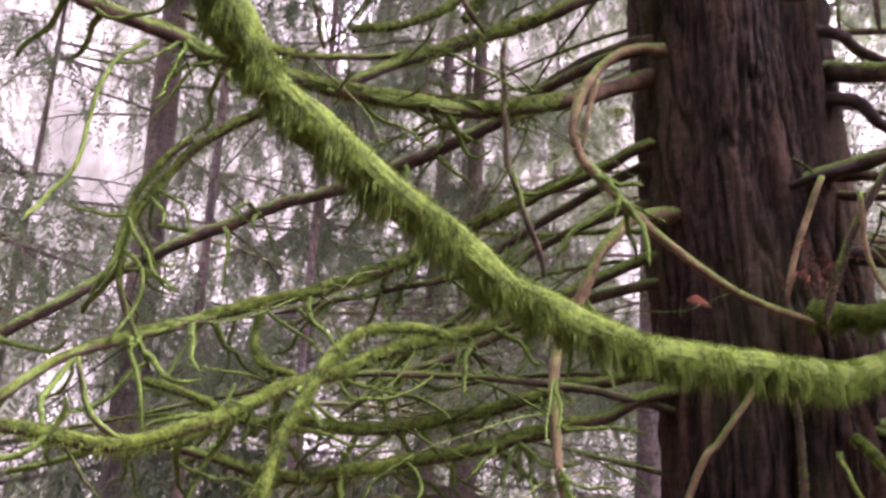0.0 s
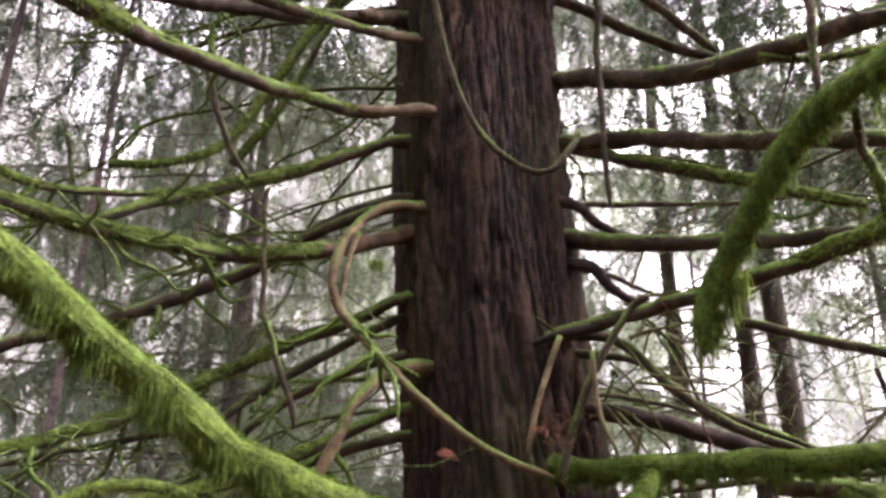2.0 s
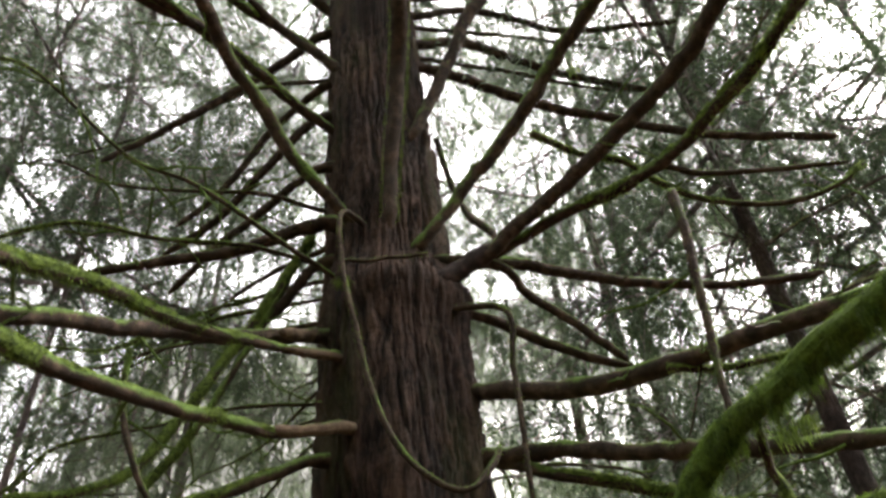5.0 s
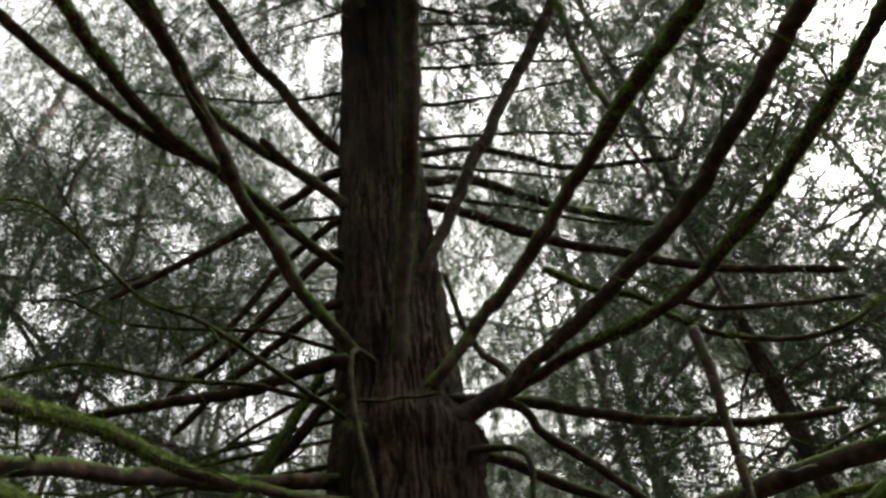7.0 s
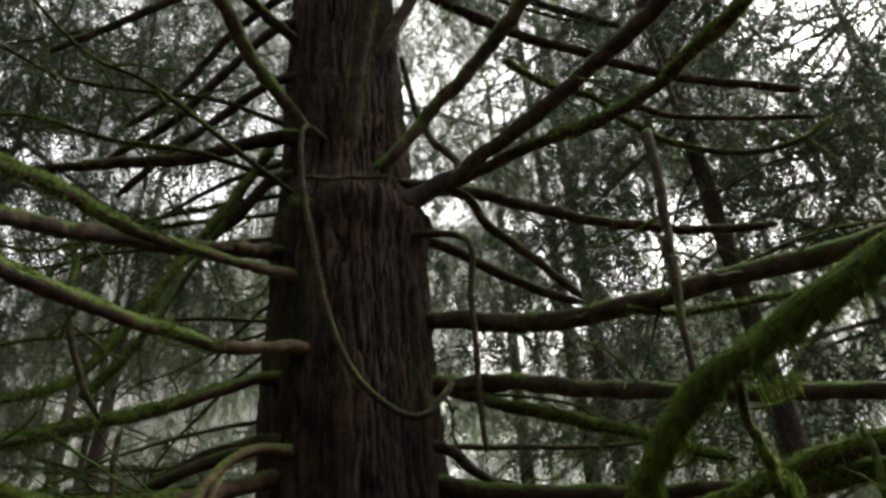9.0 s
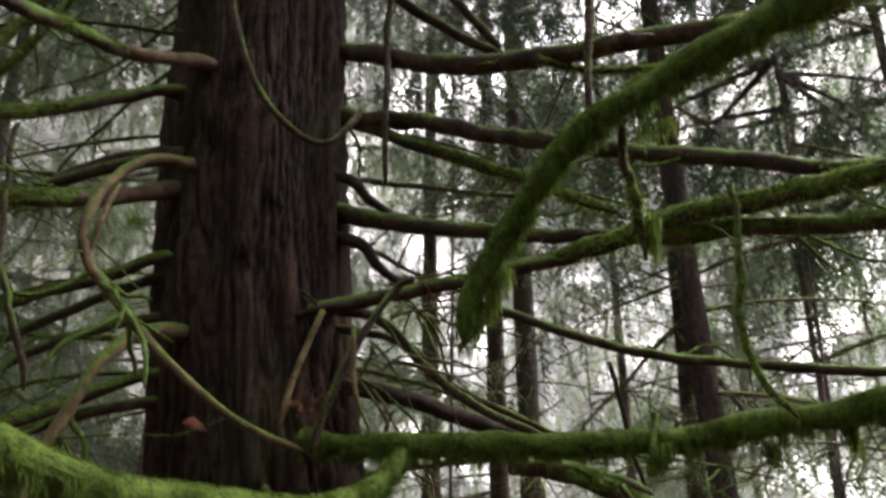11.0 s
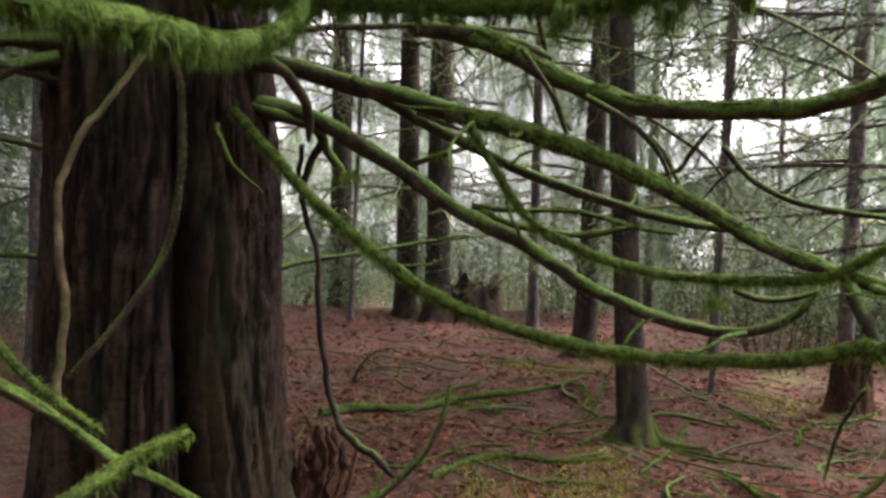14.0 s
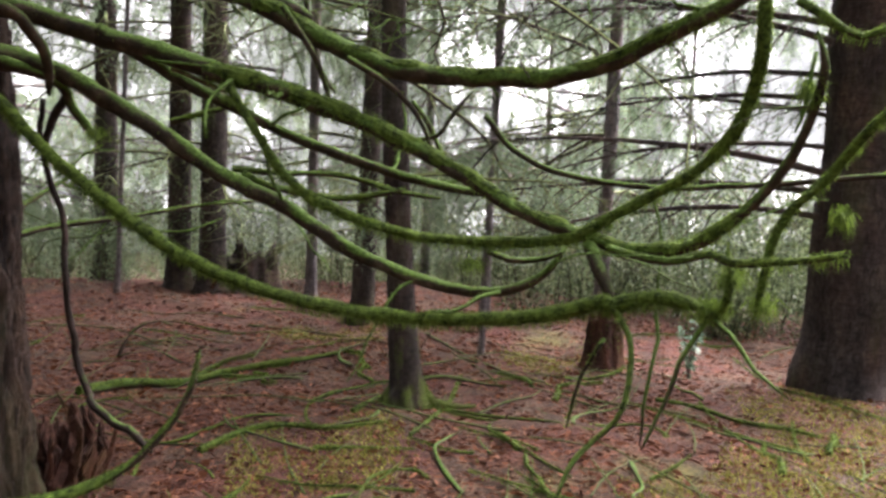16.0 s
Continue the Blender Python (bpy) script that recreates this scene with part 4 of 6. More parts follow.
limb(4, 0.011, 0.012, [(2.171, 1.320, 1.179), (2.160, 1.250, 1.220), (2.160, 1.241, 1.312), (2.161, 1.252, 1.383)])
limb(1, 0.007, 0.005, [(2.135, 1.625, 1.049), (2.105, 1.665, 0.936), (2.073, 1.692, 0.766)])
limb(4, 0.013, 0.012, [(2.147, 0.819, 1.743), (2.159, 0.909, 1.661), (2.172, 0.999, 1.559), (2.135, 1.071, 1.467), (2.126, 1.111, 1.375), (2.107, 1.129, 1.201)])
limb(2, 0.012, 0.010, [(2.396, 1.241, 2.034), (2.434, 1.158, 1.974), (2.462, 1.086, 1.934), (2.500, 1.004, 1.964)])
limb(4, 0.008, 0.010, [(2.334, 1.140, 1.883), (2.325, 1.150, 1.781), (2.316, 1.170, 1.679)])
limb(1, 0.015, 0.013, [(2.830, 2.936, 1.792), (2.931, 2.842, 1.641), (3.093, 2.676, 1.541), (3.334, 2.374, 1.503), (3.533, 2.074, 1.528), (3.716, 1.721, 1.572), (3.811, 1.494, 1.603)])
limb(2, 0.018, 0.008, [(-0.012, 2.227, 1.070), (0.121, 2.222, 0.977), (0.232, 2.159, 0.891), (0.343, 2.098, 0.834), (0.462, 2.068, 0.765), (0.592, 2.039, 0.735), (0.714, 1.999, 0.745), (0.838, 1.949, 0.805), (0.921, 1.920, 0.895), (0.963, 1.902, 0.974), (0.984, 1.894, 1.075)], twigs=0)
limb(4, 0.021, 0.016, [(-0.007, 1.816, 0.845), (0.104, 1.816, 0.907), (0.225, 1.859, 0.966), (0.366, 1.893, 1.014)])
limb(0, 0.007, 0.005, [(0.195, 1.858, 0.926), (0.254, 1.906, 0.847), (0.313, 1.895, 0.797)])
limb(0, 0.011, 0.014, [(0.389, 2.983, 1.968), (0.286, 2.988, 1.784), (0.172, 2.991, 1.571), (0.150, 2.985, 1.399), (0.160, 2.981, 1.185), (0.162, 2.976, 0.991), (0.184, 2.971, 0.770)])
limb(1, 0.013, 0.012, [(0.491, 2.982, 1.968), (0.519, 2.976, 1.795), (0.517, 2.969, 1.561), (0.476, 2.974, 1.328), (0.354, 2.979, 1.125), (0.182, 2.995, 0.920)])
limb(2, 0.011, 0.008, [(0.631, 2.984, 1.764), (0.660, 2.972, 1.672), (0.711, 2.960, 1.591), (0.792, 2.938, 1.520)])
limb(5, 0.011, 0.016, [(1.033, 3.340, 1.722), (1.073, 3.376, 1.438), (1.134, 3.353, 1.225), (1.144, 3.339, 1.002), (1.154, 3.336, 0.768), (1.205, 3.262, 0.628), (1.205, 3.211, 0.598), (1.337, 3.045, 0.438)])
limb(2, 0.026, 0.017, [(0.825, 3.038, 1.977), (0.925, 3.064, 1.896), (0.975, 3.092, 1.804), (0.994, 3.140, 1.712)])
limb(2, 0.021, 0.019, [(1.025, 3.181, 1.773), (1.105, 3.208, 1.682), (1.187, 3.176, 1.570)])
limb(5, 0.020, 0.011, [(1.075, 3.270, 1.763), (1.063, 3.328, 1.641), (1.032, 3.337, 1.489)])
limb(1, 0.010, 0.008, [(1.575, 2.618, 2.468), (1.770, 2.712, 1.966), (1.841, 2.669, 1.785)])
limb(1, 0.012, 0.010, [(1.579, 2.607, 2.045), (1.669, 2.542, 1.886), (1.720, 2.509, 1.735)])
limb(1, 0.013, 0.007, [(1.700, 2.400, 1.876), (1.822, 2.307, 1.786), (1.893, 2.244, 1.687), (1.933, 2.212, 1.576)])
limb(1, 0.010, 0.008, [(1.923, 2.394, 1.636), (2.024, 2.312, 1.656), (2.105, 2.242, 1.806)])
limb(1, 0.010, 0.008, [(2.024, 2.445, 1.766), (2.084, 2.392, 1.656), (2.124, 2.360, 1.535), (2.185, 2.307, 1.465)])
limb(2, 0.017, 0.009, [(-0.234, 2.629, 1.470), (-0.089, 2.424, 1.270), (-0.004, 2.319, 1.151), (0.079, 2.265, 1.053), (0.222, 2.201, 0.938)], twigs=0)
limb(6, 0.029, 0.023, [(0.127, 3.199, 3.755), (0.005, 3.120, 3.684), (-0.118, 3.060, 3.634), (-0.209, 3.010, 3.613)])
limb(6, 0.035, 0.028, [(0.079, 3.354, 3.239), (-0.084, 3.256, 3.127), (-0.257, 3.136, 3.036), (-0.379, 3.066, 2.985)])
limb(6, 0.023, 0.020, [(0.073, 3.250, 4.167), (-0.039, 3.170, 4.117), (-0.152, 3.089, 4.077)])
limb(6, 0.036, 0.029, [(-0.020, 3.368, 4.377), (-0.102, 3.288, 4.307), (-0.204, 3.177, 4.237)])

# flags of long moss hanging from the nearest limbs
def moss_flag(points, width, length, count, spread=0.12):
    v, f = hanging_moss(np.array(points) - BASE, width, length, count, limb_rng, spread)
    part_mesh("hanging_moss", v, f, MOSS, cedar, "flag of long pale green moss strands", smooth=False, kind="stuff")


moss_flag([(0.734, 1.625, 2.355), (0.710, 1.636, 2.316), (0.676, 1.651, 2.264)], 0.006, 0.08, 260)
moss_flag([(0.667, 1.666, 2.242), (0.649, 1.673, 2.191)], 0.01, 0.05, 160)
moss_flag([(0.994, 1.453, 2.453), (0.993, 1.456, 2.405)], 0.007, 0.08, 260)
moss_flag([(1.555, 2.287, 2.129), (1.512, 2.315, 2.096)], 0.01, 0.1, 300)
moss_flag([(0.897, 1.314, 2.565), (0.941, 1.279, 2.578)], 0.01, 0.05, 160)
moss_flag([(1.732, 2.063, 2.105), (1.756, 2.042, 2.096)], 0.01, 0.09, 250)
moss_flag([(1.864, 1.877, 2.137), (1.869, 1.872, 2.121)], 0.01, 0.1, 200)
# bushy tufts of moss where twigs fork
moss_flag([(2.165, 1.294, 1.186), (2.195, 1.304, 1.201)], 0.02, 0.054, 420, 0.38)
moss_flag([(2.162, 1.241, 1.282), (2.193, 1.251, 1.297)], 0.016, 0.066, 320, 0.38)
moss_flag([(2.114, 1.121, 1.227), (2.144, 1.131, 1.242)], 0.014, 0.06, 260, 0.38)
moss_flag([(2.248, 1.480, 1.330), (2.278, 1.490, 1.345)], 0.012, 0.036, 220, 0.38)
moss_flag([(2.142, 0.950, 1.464), (2.172, 0.960, 1.479)], 0.012, 0.06, 220, 0.38)
moss_flag([(1.958, 2.047, 1.235), (1.988, 2.057, 1.249)], 0.018, 0.042, 240, 0.38)
moss_flag([(1.077, 2.950, 1.591), (1.107, 2.960, 1.606)], 0.02, 0.036, 300, 0.38)
moss_flag([(2.323, 1.154, 1.794), (2.353, 1.164, 1.809)], 0.014, 0.072, 240, 0.38)
moss_flag([(1.443, 2.691, 1.732), (1.474, 2.701, 1.747)], 0.02, 0.03, 240, 0.38)
moss_flag([(-0.066, 3.004, 2.930), (-0.036, 3.014, 2.945)], 0.016, 0.042, 200, 0.38)
moss_flag([(0.073, 3.060, 4.464), (0.103, 3.070, 4.479)], 0.014, 0.06, 200, 0.38)
moss_flag([(1.138, 2.299, 5.213), (1.168, 2.309, 5.227)], 0.016, 0.036, 200, 0.38)

# moss along both edges of the limb that rises before the trunk
for side in (-1, 1):
    moss_flag([(x + side * (0.044 + 0.005 * k), y - 0.01, z) for k, (x, y, z) in enumerate(RISING)], 0.005, 0.03, 2200, 0.6)



# thin tangled limbs low on the far and shaded sides of the trunk
thin_rng = np.random.default_rng(63)
for k in range(34):
    z = thin_rng.uniform(1.0, 5.5)
    a = radians(thin_rng.uniform(75, 215))
    if k % 4 == 0:
        a = radians(thin_rng.uniform(0, 60))
    ax = trunk_axis(z)
    d = np.array((math.cos(a), math.sin(a), 0.0))
    ln = thin_rng.uniform(1.4, 3.0)
    sag = thin_rng.uniform(-0.1, 0.45)
    pts = [np.array((ax[0], ax[1], z)) + d * (0.36 + ln * t) + np.array((0.1 * thin_rng.normal() * t, 0.1 * thin_rng.normal() * t, ln * (0.2 * t - sag * t * t))) for t in (0, 0.2, 0.4, 0.6, 0.8, 1)]
    r = thin_rng.uniform(0.0125, 0.02)
    limb(1 + k % 2, r, 0.005, pts, twigs=4.5)


# tangle of dead brown twigs about the limbs that leave the shaded side
for k in range(26):
    start = np.array((0.92, 3.12, 2.62)) + thin_rng.normal(0, 1, 3) * np.array((0.10, 0.06, 0.20))
    d = np.array((thin_rng.uniform(-0.3, 1.0), thin_rng.uniform(-0.6, 0.3), thin_rng.uniform(-1.0, 0.35)))
    q = curl(start, d / np.linalg.norm(d), thin_rng.uniform(0.25, 0.7), 0.24, 0.2, thin_rng)
    limb(0 if k % 3 else 1, thin_rng.uniform(0.004, 0.008), 0.003, q, name="dead_twig", twigs=0)


# ---- peeling bark strips on the trunk ----
strip_rng = np.random.default_rng(77)


def strip_mesh(rng):
    """A thin curved sliver of bark with ragged, lifted ends, standing along z."""
    k = 9
    zs = np.linspace(-0.5, 0.5, k)
    w = 0.5 * (1 - 0.75 * np.abs(zs * 2) ** 2.5) * rng.uniform(0.75, 1.15, k)
    cx = np.cumsum(rng.normal(0, 0.09, k))
    lift = 0.25 + 0.9 * np.clip(np.abs(zs) * 2 - 0.6, 0, 1) * rng.uniform(0.2, 1)
    v = []
    for i in range(k):
        v += [(cx[i] - w[i], -0.6, zs[i]), (cx[i], lift[i], zs[i]), (cx[i] + w[i], -0.6, zs[i])]
    f = []
    for i in range(k - 1):
        a = 3 * i
        f += [(a, a + 1, a + 4, a + 3), (a + 1, a + 2, a + 5, a + 4)]
    return mesh("bark_strip", v, f, BARK_STRIP, True)


strip_meshes = [strip_mesh(strip_rng) for _ in range(8)]
for k in range(300):
    z = strip_rng.uniform(0.2, 7.0)
    a = strip_rng.uniform(-2.9, -0.2)
    d = float(trunk_radius(z) + fluted(a, z)) + 0.004
    ax = trunk_axis(z)
    ob = new("bark_strip", strip_meshes[k % 8])
    ob.parent = trunk
    tall, wide = strip_rng.uniform(0.1, 0.4), strip_rng.uniform(0.006, 0.02)
    # local y points outwards
    turn = Euler((0, -0.06 + strip_rng.normal(0, 0.05), a - math.pi / 2)).to_matrix().to_4x4()
    ob.matrix_basis = Matrix.Translation(Vector((ax[0] + d * math.cos(a), ax[1] + d * math.sin(a), z)) - cedar.location) @ turn @ Matrix.Diagonal((wide, 0.016, tall, 1))


# ---- the forest behind ----
def sprays(root, way, size, rng, pairs=8):
    """Flat drooping conifer sprays: paired narrow leaflets along a sagging midrib; arrays over many sprays at once."""
    n = len(root)
    side = np.cross(way, np.array((0, 0, 1.0))[None] + rng.normal(0, 0.6, (n, 3)))
    side /= np.linalg.norm(side, axis=1)[:, None] + 1e-9
    vs = []
    for k in range(pairs):
        t = (k + 0.5) / pairs
        for sgn in (-1, 1):
            p = root + way * (size * t)[:, None] + np.array((0, 0, -1.0))[None] * (size * 0.3 * t * t)[:, None]
            d = way * 0.7 + sgn * side * 0.7 + rng.normal(0, 0.22, (n, 3)) + np.array((0, 0, -0.3))[None]
            d /= np.linalg.norm(d, axis=1)[:, None]
            ln = size * 0.32 * (1.1 - 0.7 * t) * rng.uniform(0.6, 1.25, n)
            w = way * (size * 0.034)[:, None]
            vs.append(np.stack([p - w, p + w, p + d * ln[:, None]], 1))
    v = np.concatenate(vs, 1).reshape(-1, 3)
    return v, np.arange(len(v)).reshape(-1, 3)


def bough_mesh(mat, wood, rng, length=2.4, branchlets=13, each=12, thick=1.0):
    """A drooping bough along +x: a limb, side branchlets and hanging needle sprays. Two materials: bark, needles."""
    t = np.linspace(0, 1, 6)
    sag = rng.uniform(0.1, 0.32)
    line = np.column_stack([length * t, rng.normal(0, 0.04, 6) * t, length * (0.18 * t - sag * t * t), np.linspace(0.022, 0.004, 6) * thick])
    s = spline(line, 0.3)
    v, f = tube(s[:, :3], s[:, 3], 5, rng, 0.08)
    vs, fs, off, roots, ways = [v], list(f), len(v), [], []
    for k in range(branchlets):
        q = s[int((0.22 + 0.78 * (k + rng.uniform()) / branchlets) * (len(s) - 1)), :3]
        d = np.array((rng.uniform(0.2, 0.9), (-1) ** k * rng.uniform(0.5, 1.0), rng.uniform(-0.35, 0.1)))
        c = curl(q, d / np.linalg.norm(d), rng.uniform(0.4, 0.95), 0.12, 0.05, rng, 4)
        c[:, 2] -= 0.5 * np.linspace(0, 1, 5) ** 2 * rng.uniform(0.3, 0.9)
        bv, bf = tube(c, np.linspace(0.006, 0.002, 5) * thick, 4, rng, 0.05)
        vs.append(bv)
        fs += [[i + off for i in x] for x in bf]
        off += len(bv)
        idx = rng.integers(0, 5, each)
        roots.append(c[idx] + rng.normal(0, 0.03, (each, 3)))
        w = d[None] * rng.uniform(0, 0.6, (each, 1)) + rng.normal(0, 0.28, (each, 3)) + np.array((0, 0, -1.0))[None]
        ways.append(w / np.linalg.norm(w, axis=1)[:, None])
    woodn = len(fs)
    roots, ways = np.vstack(roots), np.vstack(ways)
    sv, sf = sprays(roots, ways, rng.uniform(0.16, 0.4, len(roots)), rng)
    vs.append(sv)
    fs += (sf + off).tolist()
    me = mesh("bough", np.vstack(vs), fs, wood)
    me.materials.append(mat)
    me.polygons.foreach_set("material_index", np.array([0] * woodn + [1] * len(sf), np.int32))
    return me


def dead_mesh(rng, length=1.6):
    """A bare dead bough with thin side twigs and wisps of moss, along +x."""
    t = np.linspace(0, 1, 6)
    line = np.column_stack([length * t, rng.normal(0, 0.06, 6) * t, length * (0.1 * t - rng.uniform(0.1, 0.45) * t * t), np.linspace(0.016, 0.003, 6)])
    s = spline(line, 0.2)
    v, f = tube(s[:, :3], s[:, 3], 5, rng, 0.1)
    vs, fs, off = [v], list(f), len(v)
    for k in range(18):
        q = s[rng.integers(1, len(s)), :3]
        d = np.array((rng.uniform(0, 0.8), rng.uniform(-1, 1), rng.uniform(-0.8, 0.3)))
        c = curl(q, d / np.linalg.norm(d), rng.uniform(0.25, 0.8), 0.2, 0.15, rng, 4)
        bv, bf = tube(c, np.linspace(0.0045, 0.0018, 5), 4, rng, 0.1)
        vs.append(bv)
        fs += [[i + off for i in x] for x in bf]
        off += len(bv)
    return mesh("dead_branch", np.vstack(vs), fs, STICKS_FAR)


bough_rng = np.random.default_rng(8)
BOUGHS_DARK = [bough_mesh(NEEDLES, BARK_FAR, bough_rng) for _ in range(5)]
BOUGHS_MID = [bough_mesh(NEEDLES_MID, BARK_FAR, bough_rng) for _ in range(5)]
BOUGHS_PALE = [bough_mesh(NEEDLES_HAZED, BARK_FAR, bough_rng) for _ in range(5)]
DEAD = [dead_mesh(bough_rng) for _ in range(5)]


def hang(me, name, parent, at, az, size, tilt, rng):
    ob = new(name, me)
    ob.parent = parent
    ob.matrix_basis = Matrix.Translation(at) @ Euler((rng.normal(0, 0.25), tilt, az)).to_matrix().to_4x4() @ Matrix.Diagonal((size, size, size, 1))
    return ob


def conifer(x, y, r, h, lean, bare, boughs, pale, dead, label, rng, bark=None, reach=1.0, top=1.0, settle=200.0, flare=0.55):
    """A forest conifer: tapering trunk with a flared foot, dead lower branches, live drooping boughs above the height bare."""
    tree = new("conifer_tree")
    tree.location = (x, y, float(ground_height(x, y)))
    tagged(tree, label, "tree", "forest trees")
    zs = np.concatenate([[-0.1, 0.0, 0.08, 0.2, 0.4, 0.8], np.linspace(1.5, h, 14)])
    bow = rng.uniform(-0.12, 0.12)
    run = settle * (1 - np.exp(-np.clip(zs, 0, None) / settle))
    ax = np.column_stack([lean[0] * run + bow * np.sin(zs / h * 3), lean[1] * run, zs])
    rr = r * (1 - 0.75 * np.clip(zs / h, 0, 1)) + r * flare * np.exp(-np.clip(zs, 0, None) / 0.17)
    s = spline(np.column_stack([ax, rr]), 0.18)
    v, f = tube(s[:, :3], s[:, 3], 16, rng, 0.05)
    part_mesh("trunk", v, f, bark or BARK_FAR, tree)
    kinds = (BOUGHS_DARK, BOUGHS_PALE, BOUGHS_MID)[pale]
    for k in range(boughs):
        # boughs stand in loose tiers with open air between them
        tiers = max(3, int((h * top - bare) / 1.5))
        t = (k % tiers + 0.5 + rng.normal(0, 0.13)) / tiers
        z = bare + (h * top - bare) * t
        i = int(np.argmin(np.abs(s[:, 2] - z)))
        hang(kinds[k % 5], "bough", tree, s[i, :3], k * 2.4 + rng.uniform(-0.5, 0.5), reach * (1.15 - 0.55 * z / h) * rng.uniform(0.75, 1.2), rng.uniform(-0.1, 0.35), rng)
    for k in range(int(dead * 1.5)):
        z = rng.uniform(0.9, min(bare + 2.0, h * 0.7))
        i = int(np.argmin(np.abs(s[:, 2] - z)))
        hang(DEAD[k % 5], "dead_branch", tree, s[i, :3], rng.uniform(0, 6.28), rng.uniform(0.4, 1.1) * reach, rng.uniform(-0.2, 0.35), rng)
    return tree


tree_rng = np.random.default_rng(21)
MID = "bushy grey-green conifer with boughs down to the ground"
PALE, DARK = "conifer with drooping sprays, mist put into its pale green", "slim grey-barked conifer with drooping dark sprays"


def polar(az, dist):
    return dist * math.sin(radians(az)), dist * math.cos(radians(az))


# the slim mossy-footed tree beside the cedar
slim = conifer(3.65, 4.43, 0.092, 18, (-0.1, 0.075), 6.6, 38, 0, 16, "slim dark conifer with a moss-covered flared foot", tree_rng, BARK_MOSSY, 1.4, 1.0, 3.5, 0.9)
foot = spline(np.array([(0.0, 0.0, 0.0, 0.145), (0.0, 0.0, 0.12, 0.118), (-0.02, 0.015, 0.3, 0.1), (-0.05, 0.04, 0.6, 0.093)]), 0.02)
fv, ff = moss_tufts(foot[:, :3], foot[:, 3] * 1.08, tree_rng, 3000)
part_mesh("moss", fv, ff, MOSS, slim, "green moss round the foot", smooth=False, kind="stuff")
for k in range(6):
    a = k * 1.05 + tree_rng.uniform(-0.2, 0.2)
    ln = tree_rng.uniform(0.26, 0.55)
    line = [(0.07 * math.cos(a), 0.07 * math.sin(a), 0.14, 0.05), (0.15 * math.cos(a), 0.15 * math.sin(a), 0.04, 0.04), (0.6 * ln * math.cos(a + 0.2), 0.6 * ln * math.sin(a + 0.2), 0.005, 0.022), (ln * math.cos(a + 0.4), ln * math.sin(a + 0.4), -0.02, 0.012)]
    rs = spline(np.array(line), 0.02)
    v, f = tube(rs[:, :3], rs[:, 3], 8, tree_rng, 0.08)
    hv, hf = moss_tufts(rs[:, :3], rs[:, 3], tree_rng, 5000)
    part_mesh("root", np.vstack([v, hv]), f + (hf + len(v)).tolist(), BARK_MOSSY, slim, "flared mossy root")
# the big tree at the edge of the clearing
big = conifer(7.27, 3.17, 0.39, 20, (0.004, 0.0), 3.6, 30, 0, 2, "big dark-barked conifer with long low boughs", tree_rng, BARK_MID, 1.6, 1.0, 200.0, 0.3)
# its long low limbs reach level over the clearing, sagging and nearly bare
low_rng = np.random.default_rng(40)
LOW = [bough_mesh(NEEDLES_MID, BARK_MID, low_rng, 3.4, 11, 4, 1.7) for _ in range(3)]
for k in range(13):
    z = 1.35 + 0.2 * k + low_rng.uniform(-0.06, 0.06)
    hang(LOW[k % 3], "low_limb", big, (0.004 * z, 0, z), radians(low_rng.uniform(88, 165)), low_rng.uniform(0.75, 1.05), low_rng.uniform(-0.12, 0.06), low_rng)
